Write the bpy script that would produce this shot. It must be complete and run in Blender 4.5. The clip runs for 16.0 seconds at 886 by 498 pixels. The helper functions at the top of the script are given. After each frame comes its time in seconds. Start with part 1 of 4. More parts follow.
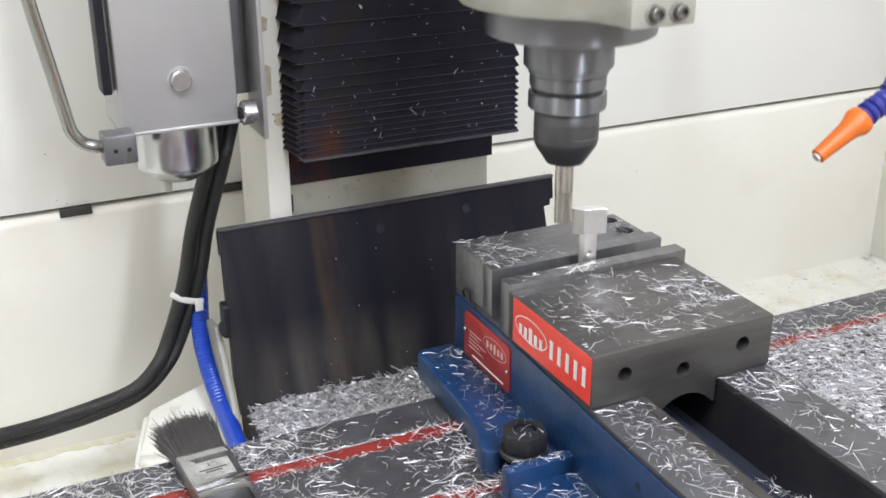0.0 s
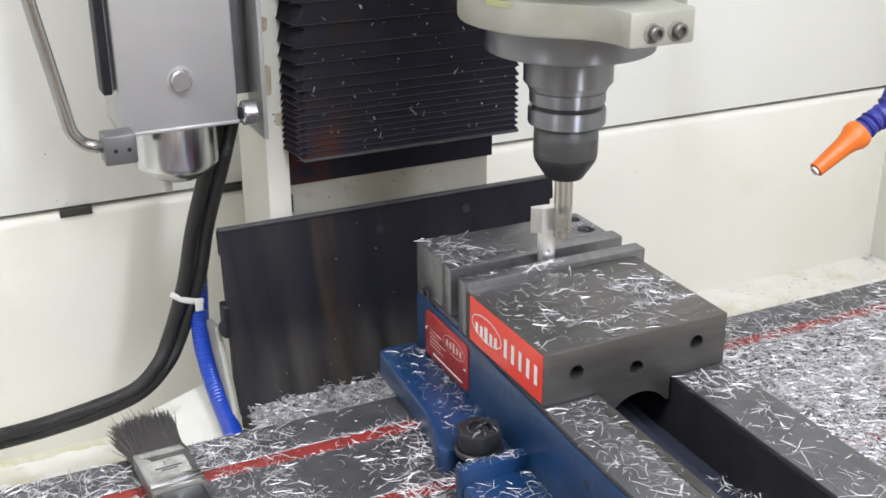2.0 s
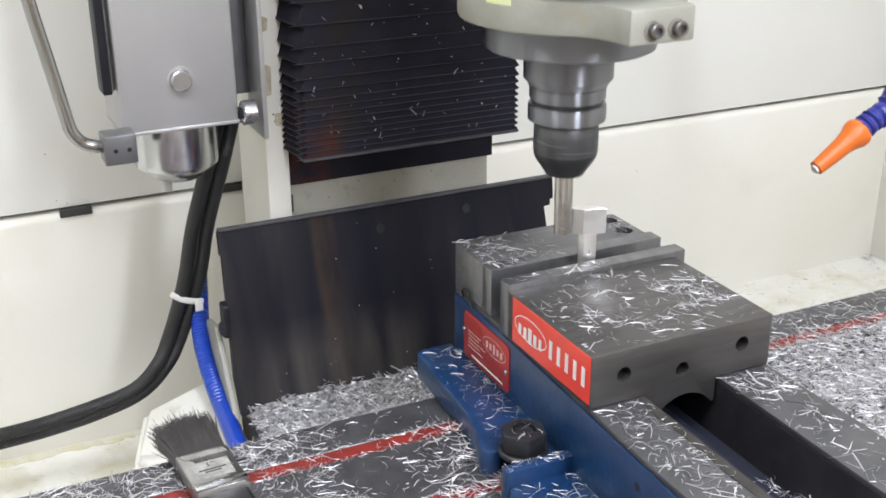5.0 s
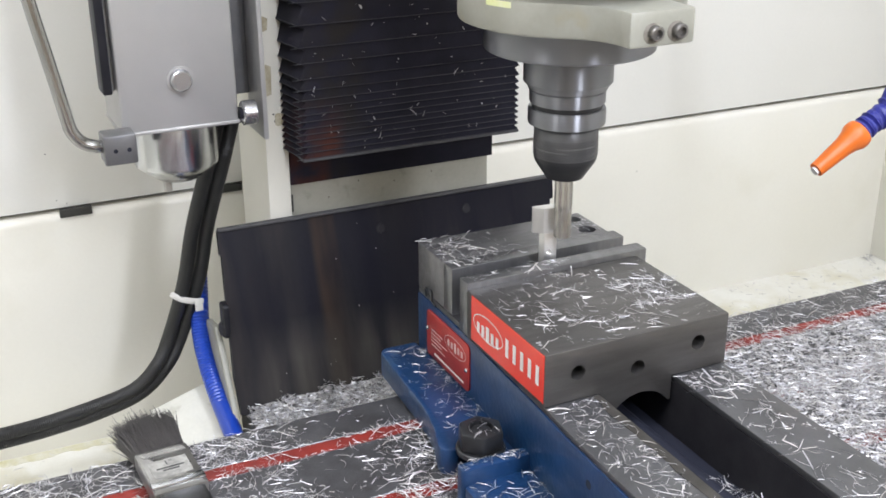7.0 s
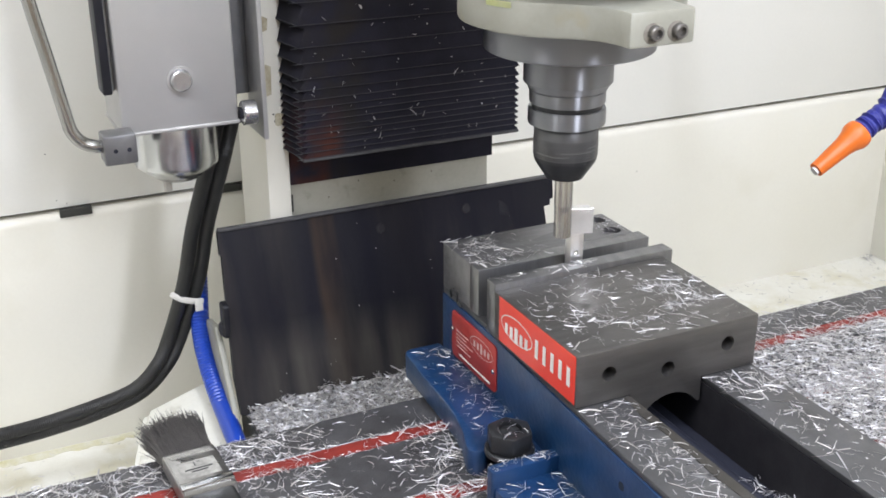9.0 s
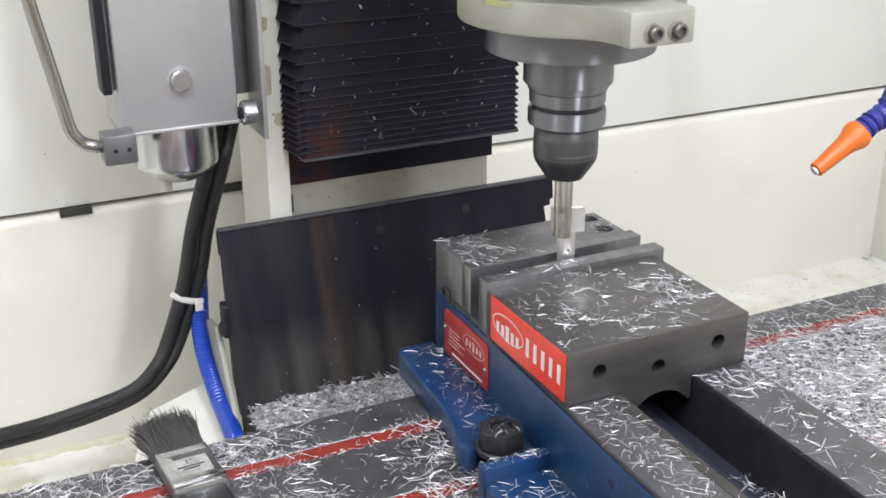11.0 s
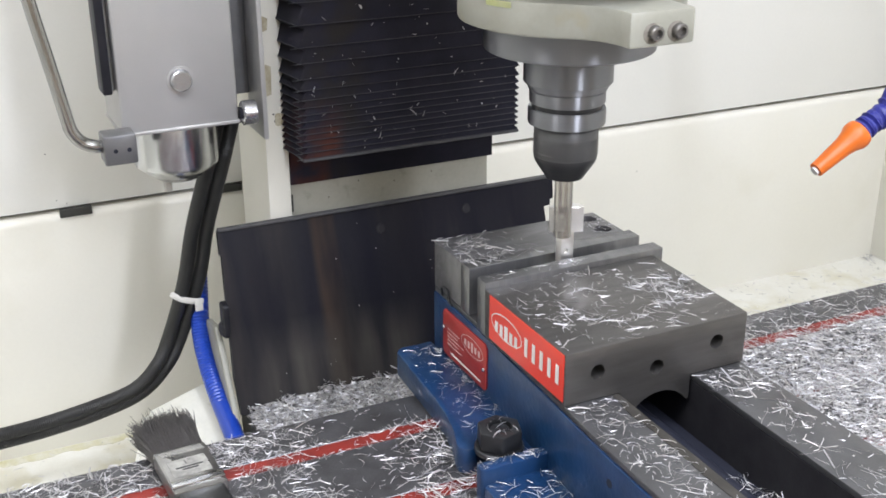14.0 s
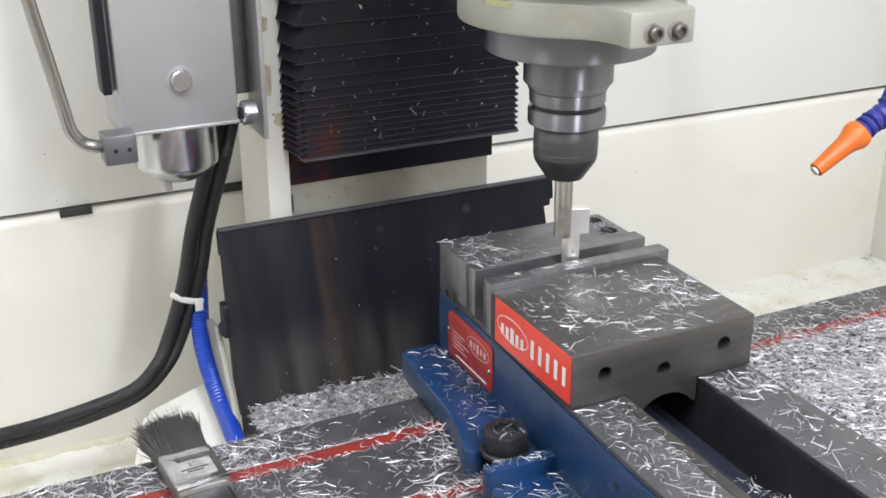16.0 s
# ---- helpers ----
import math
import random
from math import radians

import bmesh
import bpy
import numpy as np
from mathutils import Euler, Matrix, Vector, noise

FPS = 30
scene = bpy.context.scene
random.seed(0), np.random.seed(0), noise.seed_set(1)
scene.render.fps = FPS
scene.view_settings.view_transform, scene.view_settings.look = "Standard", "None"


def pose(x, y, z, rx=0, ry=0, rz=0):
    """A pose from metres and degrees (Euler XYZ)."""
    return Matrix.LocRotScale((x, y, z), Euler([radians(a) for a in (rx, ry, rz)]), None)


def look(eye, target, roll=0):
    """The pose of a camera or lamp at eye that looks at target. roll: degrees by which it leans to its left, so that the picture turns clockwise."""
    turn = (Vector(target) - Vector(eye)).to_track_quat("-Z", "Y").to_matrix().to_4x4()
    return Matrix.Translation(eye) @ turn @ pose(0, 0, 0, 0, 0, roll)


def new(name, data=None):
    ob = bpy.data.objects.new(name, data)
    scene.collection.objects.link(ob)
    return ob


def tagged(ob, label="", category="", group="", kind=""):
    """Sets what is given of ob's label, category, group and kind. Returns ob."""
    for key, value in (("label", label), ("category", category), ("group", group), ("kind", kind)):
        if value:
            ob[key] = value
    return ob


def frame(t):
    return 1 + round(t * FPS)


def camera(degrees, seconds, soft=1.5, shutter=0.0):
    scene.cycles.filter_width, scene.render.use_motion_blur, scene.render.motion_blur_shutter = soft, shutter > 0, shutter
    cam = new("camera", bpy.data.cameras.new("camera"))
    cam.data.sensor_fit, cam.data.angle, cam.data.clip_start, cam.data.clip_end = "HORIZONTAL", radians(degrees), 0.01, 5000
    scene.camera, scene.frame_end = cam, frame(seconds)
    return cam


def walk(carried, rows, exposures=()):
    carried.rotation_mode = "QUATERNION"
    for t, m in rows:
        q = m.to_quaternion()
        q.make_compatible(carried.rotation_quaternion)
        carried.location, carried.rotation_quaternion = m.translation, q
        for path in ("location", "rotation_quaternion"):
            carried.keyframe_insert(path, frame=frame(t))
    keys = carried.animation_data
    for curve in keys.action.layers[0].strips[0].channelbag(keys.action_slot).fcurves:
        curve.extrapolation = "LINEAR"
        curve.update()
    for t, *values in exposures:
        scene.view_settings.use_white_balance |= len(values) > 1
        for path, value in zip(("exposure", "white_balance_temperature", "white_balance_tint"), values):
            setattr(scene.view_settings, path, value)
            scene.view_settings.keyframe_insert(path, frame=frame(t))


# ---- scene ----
EYE = Vector((-0.3659, -0.6897, 0.4779))
AHEAD = Vector((0.39456, 0.83469, -0.38421))
cam = camera(42.18, 16.0, soft=1.66, shutter=0.9)
walk(cam, [(0.0, look(EYE, EYE + AHEAD, -0.23)), (16.0, look(EYE, EYE + AHEAD, -0.23))])

# ---------------------------------------------------------------- light
world = bpy.data.worlds.new("workshop")
scene.world = world
world.use_nodes = True
world.node_tree.nodes["Background"].inputs[0].default_value = (0.9, 0.95, 1.0, 1)
world.node_tree.nodes["Background"].inputs[1].default_value = 0.25


def area_lamp(name, eye, target, sx, sy, watts, color):
    data = bpy.data.lights.new(name, "AREA")
    data.shape, data.size, data.size_y, data.energy, data.color = "RECTANGLE", sx, sy, watts, color
    ob = new(name, data)
    ob.matrix_world = look(eye, target)
    return ob


area_lamp("work_light", (-0.02, -0.74, 1.50), (0.10, 0.1, 0.0), 1.5, 0.40, 26.0, (0.93, 0.975, 1.10))
# Unseen narrow lamp, set low in front for the steel's upright highlight.
area_lamp("work_light", (0.085, -0.96, 0.80), (0.06, 0.02, 0.22), 0.10, 0.50, 9.5, (0.93, 0.975, 1.10))
# Added fill without a visible source; lifts left-facing sides and the left wall.
area_lamp("left_fill_light", (-0.92, -0.30, 1.34), (0.1, 0.28, 0.05), 0.30, 0.9, 10.5, (0.97, 0.975, 1.0))
scene.view_settings.exposure = 0.0

# ---------------------------------------------------------------- materials


def material(name, color, other=None, scale=30.0, fine=400.0, rough=0.5, metal=0.0, bump=0.1, spread=0.15, coat=0.0, stretch=(1, 1, 1), stain=None, spec=0.5, band=None):
    """A surface with broad and fine variation of colour and roughness, and fine relief."""
    m = bpy.data.materials.new(name)
    m.use_nodes = True
    nt = m.node_tree
    b = nt.nodes["Principled BSDF"]
    tc = nt.nodes.new("ShaderNodeTexCoord")
    mp = nt.nodes.new("ShaderNodeMapping")
    mp.inputs["Scale"].default_value = stretch
    nt.links.new(tc.outputs["Object"], mp.inputs["Vector"])
    n1, n2 = nt.nodes.new("ShaderNodeTexNoise"), nt.nodes.new("ShaderNodeTexNoise")
    n1.inputs["Scale"].default_value, n1.inputs["Detail"].default_value = scale, 6
    n2.inputs["Scale"].default_value, n2.inputs["Detail"].default_value = fine, 3
    for n in (n1, n2):
        nt.links.new(mp.outputs[0], n.inputs["Vector"])
    ramp = nt.nodes.new("ShaderNodeMapRange")
    ramp.inputs[1].default_value, ramp.inputs[2].default_value = 0.35, 0.65
    nt.links.new(n1.outputs["Fac"], ramp.inputs[0])
    mix = nt.nodes.new("ShaderNodeMix")
    mix.data_type = "RGBA"
    other = other or tuple(c * 0.82 for c in color)
    mix.inputs[6].default_value, mix.inputs[7].default_value = (*color, 1), (*other, 1)
    nt.links.new(ramp.outputs[0], mix.inputs[0])
    speck = nt.nodes.new("ShaderNodeMix")
    speck.data_type, speck.blend_type = "RGBA", "MULTIPLY"
    speck.inputs[0].default_value = spread
    nt.links.new(mix.outputs[2], speck.inputs[6])
    nt.links.new(n2.outputs["Fac"], speck.inputs[7])
    last = speck.outputs[2]
    if stain:
        # patches of another colour with a shape of their own
        tint, amount, size, low = stain
        n3 = nt.nodes.new("ShaderNodeTexNoise")
        n3.inputs["Scale"].default_value, n3.inputs["Detail"].default_value = size, 8
        nt.links.new(mp.outputs[0], n3.inputs["Vector"])
        r3 = nt.nodes.new("ShaderNodeMapRange")
        r3.inputs[1].default_value, r3.inputs[2].default_value, r3.inputs[4].default_value = low, low + 0.12, amount
        nt.links.new(n3.outputs["Fac"], r3.inputs[0])
        m3 = nt.nodes.new("ShaderNodeMix")
        m3.data_type = "RGBA"
        m3.inputs[7].default_value = (*tint, 1)
        nt.links.new(r3.outputs[0], m3.inputs[0])
        nt.links.new(last, m3.inputs[6])
        last = m3.outputs[2]
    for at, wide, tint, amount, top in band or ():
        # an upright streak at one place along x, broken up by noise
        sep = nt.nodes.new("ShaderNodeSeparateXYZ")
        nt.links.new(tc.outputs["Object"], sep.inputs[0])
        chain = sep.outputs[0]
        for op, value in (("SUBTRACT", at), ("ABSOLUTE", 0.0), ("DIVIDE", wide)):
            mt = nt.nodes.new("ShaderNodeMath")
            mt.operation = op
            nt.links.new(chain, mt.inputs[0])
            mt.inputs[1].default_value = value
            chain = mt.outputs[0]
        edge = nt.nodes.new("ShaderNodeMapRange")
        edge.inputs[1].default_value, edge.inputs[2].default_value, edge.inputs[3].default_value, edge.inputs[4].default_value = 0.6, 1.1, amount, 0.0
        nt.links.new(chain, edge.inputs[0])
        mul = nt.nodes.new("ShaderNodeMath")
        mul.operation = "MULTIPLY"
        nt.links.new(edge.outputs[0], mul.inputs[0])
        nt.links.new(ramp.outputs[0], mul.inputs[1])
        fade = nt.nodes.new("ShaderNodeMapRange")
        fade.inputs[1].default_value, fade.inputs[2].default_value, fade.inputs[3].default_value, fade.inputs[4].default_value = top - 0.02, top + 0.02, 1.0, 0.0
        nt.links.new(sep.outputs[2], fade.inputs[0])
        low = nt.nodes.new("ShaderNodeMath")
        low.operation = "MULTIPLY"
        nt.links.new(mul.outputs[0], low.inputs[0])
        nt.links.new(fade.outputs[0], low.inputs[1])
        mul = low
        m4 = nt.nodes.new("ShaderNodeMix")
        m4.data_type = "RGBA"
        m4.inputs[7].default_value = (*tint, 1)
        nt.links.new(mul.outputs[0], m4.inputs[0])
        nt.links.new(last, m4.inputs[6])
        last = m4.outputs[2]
    nt.links.new(last, b.inputs["Base Color"])
    b.inputs["Specular IOR Level"].default_value = spec
    rr = nt.nodes.new("ShaderNodeMapRange")
    rr.inputs[3].default_value, rr.inputs[4].default_value = rough * 0.75, min(1.0, rough * 1.25)
    nt.links.new(n1.outputs["Fac"], rr.inputs[0])
    nt.links.new(rr.outputs[0], b.inputs["Roughness"])
    b.inputs["Metallic"].default_value = metal
    b.inputs["Coat Weight"].default_value = coat
    b.inputs["Coat Roughness"].default_value = 0.15
    if bump:
        bn = nt.nodes.new("ShaderNodeBump")
        bn.inputs["Strength"].default_value, bn.inputs["Distance"].default_value = bump, 0.001
        nt.links.new(n2.outputs["Fac"], bn.inputs["Height"])
        nt.links.new(bn.outputs[0], b.inputs["Normal"])
    return m


WALL = material("cream_enamel", (0.82, 0.802, 0.735), (0.79, 0.768, 0.685), 4, 250, 0.35, bump=0.03, spread=0.04, stain=((0.60, 0.56, 0.42), 0.25, 5, 0.60))
WALL_UPPER = material("white_enamel", (0.82, 0.81, 0.77), (0.80, 0.79, 0.745), 4, 250, 0.35, bump=0.03, spread=0.04, stain=((0.66, 0.63, 0.54), 0.2, 5, 0.60))
TRAY = material("dirty_white_enamel", (0.86, 0.85, 0.79), (0.80, 0.78, 0.70), 25, 300, 0.45, bump=0.1, spread=0.1, stain=((0.55, 0.50, 0.30), 0.5, 14, 0.55))
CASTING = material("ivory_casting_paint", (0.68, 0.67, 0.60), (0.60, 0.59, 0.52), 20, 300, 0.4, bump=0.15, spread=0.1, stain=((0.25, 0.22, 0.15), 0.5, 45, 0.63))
# Ivory paint darkened for the head's overhead shade; also tones down the fin.
HEAD_PAINT = material("shaded_ivory_paint", (0.30, 0.297, 0.255), (0.25, 0.246, 0.205), 25, 300, 0.38, bump=0.1, spread=0.1, stain=((0.26, 0.22, 0.13), 0.5, 30, 0.57))
# Channel walls: oil and the recess's shade are both in the colour.
CHANNEL = material("oily_shaded_channel_side", (0.034, 0.033, 0.037), (0.024, 0.023, 0.027), 50, 500, 0.45, bump=0.1, spread=0.3, spec=0.3)
RESIDUE = material("dried_yellow_residue", (0.70, 0.66, 0.42), (0.80, 0.78, 0.66), 60, 400, 0.5, bump=0.2, spread=0.25)
GRIMY = material("grimy_ivory_paint", (0.52, 0.51, 0.445), (0.45, 0.44, 0.375), 14, 300, 0.42, bump=0.15, spread=0.15, stain=((0.24, 0.215, 0.15), 0.45, 55, 0.60))
WORN = material("yellowed_worn_paint", (0.60, 0.55, 0.40), (0.42, 0.36, 0.24), 120, 500, 0.5, spread=0.3)
OILY = material("brown_oil_film", (0.040, 0.036, 0.031), (0.075, 0.069, 0.062), 60, 500, 0.5, 0.3, 0.1, 0.4)
LIP = material("paler_rubber_crest", (0.036, 0.035, 0.042), (0.018, 0.018, 0.024), 45, 300, 0.55)
ROOM = material("workshop_wall", (0.42, 0.35, 0.27), (0.36, 0.29, 0.22), 2, 50, 0.9)
ENCLOSURE = material("enclosure_panel_inner", (0.72, 0.71, 0.66), (0.66, 0.65, 0.60), 3, 100, 0.6)
IRON = material("ground_table_iron", (0.172, 0.170, 0.178), (0.112, 0.110, 0.114), 35, 600, 0.36, 0.65, 0.2, 0.3, stain=((0.06, 0.055, 0.05), 0.6, 60, 0.60))
JAW = material("ground_steel_jaw", (0.158, 0.151, 0.145), (0.128, 0.122, 0.116), 25, 800, 0.42, 0.75, 0.12, 0.25, stretch=(1, 6, 6))
# Paler copy of the jaw steel; the wall's grazing reflection is in the colour.
JAW_FIXED = material("brightened_fixed_jaw_steel", (0.225, 0.222, 0.230), (0.185, 0.182, 0.188), 25, 800, 0.38, 0.75, 0.12, 0.25, stretch=(1, 6, 6))
JAW_PLATE = material("hard_steel_plate", (0.24, 0.24, 0.245), (0.20, 0.20, 0.205), 30, 900, 0.35, 0.85, 0.08, 0.2, stretch=(6, 1, 1))
RAIL = material("ground_bed_steel", (0.168, 0.168, 0.176), (0.125, 0.125, 0.130), 30, 700, 0.4, 0.75, 0.12, 0.25)
# Shade of recesses as colour: channel floor, screw, and dark discs for holes.
DARK_HOLE = material("recess_black", (0.024, 0.026, 0.038), rough=0.5, spec=0.2)
BLUE = material("blue_hammered_enamel", (0.008, 0.040, 0.120), (0.0055, 0.030, 0.090), 40, 220, 0.36, 0.0, 0.35, 0.2, coat=0.2, stain=((0.04, 0.075, 0.13), 0.45, 28, 0.58))
RED = material("red_sticker", (0.78, 0.045, 0.022), (0.72, 0.038, 0.02), 20, 300, 0.35, bump=0.02, spread=0.05, coat=0.3)
RED_PLATE = material("red_printed_plate", (0.42, 0.035, 0.03), (0.36, 0.03, 0.028), 30, 300, 0.4, 0.2, 0.03, 0.1)
RED_SLOT = material("red_slot_cover", (0.27, 0.028, 0.020), (0.18, 0.020, 0.015), 50, 400, 0.5, bump=0.1, spread=0.3)
WHITE_INK = material("white_ink", (0.80, 0.78, 0.76), rough=0.5, spread=0.05)
PALE_INK = material("worn_pale_ink", (0.62, 0.42, 0.40), rough=0.5, spread=0.1)
STEEL = material("brushed_spindle_steel", (0.30, 0.305, 0.325), (0.27, 0.274, 0.29), 6, 500, 0.46, 0.95, 0.0, 0.04, stretch=(1, 1, 3))
NUT = material("black_oxide_steel", (0.055, 0.056, 0.06), (0.04, 0.041, 0.044), 60, 600, 0.33, 0.6, 0.08, 0.2)
CARBIDE = material("bright_tool_steel", (0.55, 0.53, 0.50), (0.48, 0.46, 0.43), 60, 500, 0.25, 1.0, 0.03, 0.1)
ALUMINIUM = material("fresh_cut_aluminium", (0.82, 0.81, 0.79), (0.74, 0.73, 0.71), 60, 900, 0.3, 0.9, 0.08, 0.08)
CHIP = material("aluminium_swarf", (0.82, 0.82, 0.85), (0.70, 0.70, 0.73), 90, 900, 0.34, 0.6, 0.1, 0.15)
BOX_ALU = material("bead_blasted_aluminium", (0.47, 0.465, 0.46), (0.44, 0.435, 0.43), 15, 900, 0.42, 0.55, 0.12, 0.1)
CHROME = material("polished_chrome", (0.60, 0.61, 0.62), (0.55, 0.56, 0.57), 20, 200, 0.2, 1.0, 0.0, 0.03)
TUBE = material("stainless_tube", (0.47, 0.47, 0.465), (0.40, 0.40, 0.395), 25, 300, 0.2, 1.0, 0.0, 0.1)
RUBBER = material("black_rubber", (0.016, 0.016, 0.021), (0.011, 0.011, 0.015), 40, 500, 0.5, 0.0, 0.12, 0.3, spec=0.3)
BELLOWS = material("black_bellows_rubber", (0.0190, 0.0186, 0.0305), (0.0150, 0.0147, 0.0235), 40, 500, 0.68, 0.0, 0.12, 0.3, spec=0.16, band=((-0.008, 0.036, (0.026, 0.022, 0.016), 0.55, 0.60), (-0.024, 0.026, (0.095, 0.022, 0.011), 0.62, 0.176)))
BLOCK_GREY = material("grey_anodised_block", (0.22, 0.22, 0.225), (0.18, 0.18, 0.185), 30, 500, 0.4, 0.6, 0.1, 0.15)
SMUDGE = material("dark_grime", (0.13, 0.115, 0.095), (0.22, 0.20, 0.165), 200, 900, 0.7, 0.0, 0.2, 0.3)
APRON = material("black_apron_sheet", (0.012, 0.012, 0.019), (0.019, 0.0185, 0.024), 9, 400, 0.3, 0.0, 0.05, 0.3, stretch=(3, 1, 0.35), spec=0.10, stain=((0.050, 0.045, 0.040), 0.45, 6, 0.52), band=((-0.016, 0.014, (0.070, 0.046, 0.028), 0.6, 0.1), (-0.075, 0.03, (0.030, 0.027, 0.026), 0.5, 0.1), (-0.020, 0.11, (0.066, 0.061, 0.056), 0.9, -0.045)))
CONDUIT = material("black_conduit", (0.014, 0.014, 0.014), (0.02, 0.02, 0.02), 40, 400, 0.5)
BLUE_HOSE = material("blue_spiral_hose", (0.008, 0.056, 0.43), (0.007, 0.046, 0.36), 20, 300, 0.3, bump=0.05, coat=0.3)
ORANGE = material("orange_plastic", (0.70, 0.155, 0.013), (0.62, 0.13, 0.011), 30, 300, 0.4, bump=0.03, spread=0.05)
BLUE_PLASTIC = material("blue_plastic", (0.035, 0.04, 0.26), (0.03, 0.034, 0.22), 30, 300, 0.4, bump=0.03, spread=0.05)
BRISTLE = material("black_bristle", (0.066, 0.061, 0.060), (0.095, 0.088, 0.086), 200, 900, 0.6)
FERRULE = material("tinned_ferrule", (0.40, 0.395, 0.385), (0.27, 0.265, 0.255), 40, 400, 0.3, 0.9, 0.1, 0.15)
HANDLE = material("black_brush_handle", (0.02, 0.02, 0.02), rough=0.35)
TIE = material("white_cable_tie", (0.75, 0.73, 0.68), rough=0.45)
SEAM = material("panel_gap", (0.05, 0.05, 0.045), rough=0.9)


def vary_by_island(m, low, high, warm):
    """Each loose piece of the mesh gets its own brightness, some a warmer tint."""
    nt = m.node_tree
    b = nt.nodes["Principled BSDF"]
    source = b.inputs["Base Color"].links[0].from_socket
    geo = nt.nodes.new("ShaderNodeNewGeometry")
    rng = nt.nodes.new("ShaderNodeValToRGB")
    rng.color_ramp.elements[0].color = (low, low, low, 1)
    rng.color_ramp.elements[1].color = (high, high, high * 1.03, 1)
    mid = rng.color_ramp.elements.new(0.45)
    mid.color = warm
    nt.links.new(geo.outputs["Random Per Island"], rng.inputs[0])
    mix = nt.nodes.new("ShaderNodeMix")
    mix.data_type, mix.blend_type = "RGBA", "MULTIPLY"
    mix.inputs[0].default_value = 1.0
    nt.links.new(source, mix.inputs[6])
    nt.links.new(rng.outputs[0], mix.inputs[7])
    nt.links.new(mix.outputs[2], b.inputs["Base Color"])



def turned(m, amount):
    """Fine rings from the lathe: highlights drawn out along the axis."""
    nt = m.node_tree
    b = nt.nodes["Principled BSDF"]
    tan = nt.nodes.new("ShaderNodeTangent")
    tan.direction_type, tan.axis = "RADIAL", "Z"
    b.inputs["Anisotropic"].default_value, b.inputs["Anisotropic Rotation"].default_value = amount, 0.25
    nt.links.new(tan.outputs[0], b.inputs["Tangent"])


turned(STEEL, 1.0)
EDGE = material("dark_grey_edge", (0.075, 0.075, 0.08), (0.05, 0.05, 0.055), 60, 400, 0.5)
vary_by_island(CHIP, 0.50, 1.15, (0.86, 0.83, 0.78, 1))

# ---------------------------------------------------------------- mesh helpers


def thing(name, at, label, category, group="", kind=""):
    ob = new(name)
    ob.location = at
    ob.empty_display_size = 0.01
    return tagged(ob, label, category, group, kind)


def finish(bm, name, mat, smooth=True):
    me = bpy.data.meshes.new(name)
    bmesh.ops.recalc_face_normals(bm, faces=bm.faces)
    bm.to_mesh(me)
    bm.free()
    me.materials.append(mat)
    if smooth:
        me.polygons.foreach_set("use_smooth", [True] * len(me.polygons))
        me.set_sharp_from_angle(angle=radians(35))
    return me


TURNING = ("tool_holder", "end_mill")   # their parts are drawn about their own axis


def part(name, bm, mat, parent=None, label=""):
    """One mesh object, drawn in world space, under a thing or a part."""
    root = parent
    while root is not None and root.parent is not None:
        root = root.parent
    own = root is not None and root.name in TURNING
    if own:
        bmesh.ops.transform(bm, matrix=root.matrix_basis.inverted(), verts=bm.verts)
    ob = new(name, finish(bm, name, mat))
    if parent is not None:
        ob.parent = parent
        if parent.type == "EMPTY" and not own:
            ob.matrix_basis = parent.matrix_basis.inverted()
    return tagged(ob, label)


def whole(name, bm, mat, label, category, group="", kind=""):
    return tagged(new(name, finish(bm, name, mat)), label, category, group, kind)


def box(x0, x1, y0, y1, z0, z1, bevel=0.0, segs=2, bm=None):
    bm = bm or bmesh.new()
    vs = bmesh.ops.create_cube(bm, size=1)["verts"]
    for v in vs:
        v.co = Vector(((x0 + x1) / 2 + v.co.x * (x1 - x0), (y0 + y1) / 2 + v.co.y * (y1 - y0), (z0 + z1) / 2 + v.co.z * (z1 - z0)))
    if bevel:
        es = list({e for v in vs for e in v.link_edges})
        bmesh.ops.bevel(bm, geom=es, offset=bevel, segments=segs, affect="EDGES", profile=0.5)
    return bm


def prism(points, a, b, axis="z", bevel=0.0, bm=None):
    """A polygon, in the two other axes, drawn out from a to b along an axis."""
    bm = bm or bmesh.new()

    def put(p, h):
        return {"z": (p[0], p[1], h), "y": (p[0], h, p[1]), "x": (h, p[0], p[1])}[axis]
    lo = [bm.verts.new(put(p, a)) for p in points]
    hi = [bm.verts.new(put(p, b)) for p in points]
    n = len(points)
    fs = [bm.faces.new(lo[::-1]), bm.faces.new(hi)]
    fs += [bm.faces.new((lo[i], lo[(i + 1) % n], hi[(i + 1) % n], hi[i])) for i in range(n)]
    bmesh.ops.recalc_face_normals(bm, faces=fs)
    if bevel:
        es = [e for e in bm.edges if e.calc_face_angle(0) > 0.6]
        bmesh.ops.bevel(bm, geom=es, offset=bevel, segments=2, affect="EDGES", profile=0.5)
    return bm


def rounded(x0, x1, y0, y1, r, n=5):
    pts = []
    for cx, cy, a0 in ((x1 - r, y1 - r, 0), (x0 + r, y1 - r, 90), (x0 + r, y0 + r, 180), (x1 - r, y0 + r, 270)):
        pts += [(cx + r * math.cos(radians(a0 + 90 * k / n)), cy + r * math.sin(radians(a0 + 90 * k / n))) for k in range(n + 1)]
    return pts


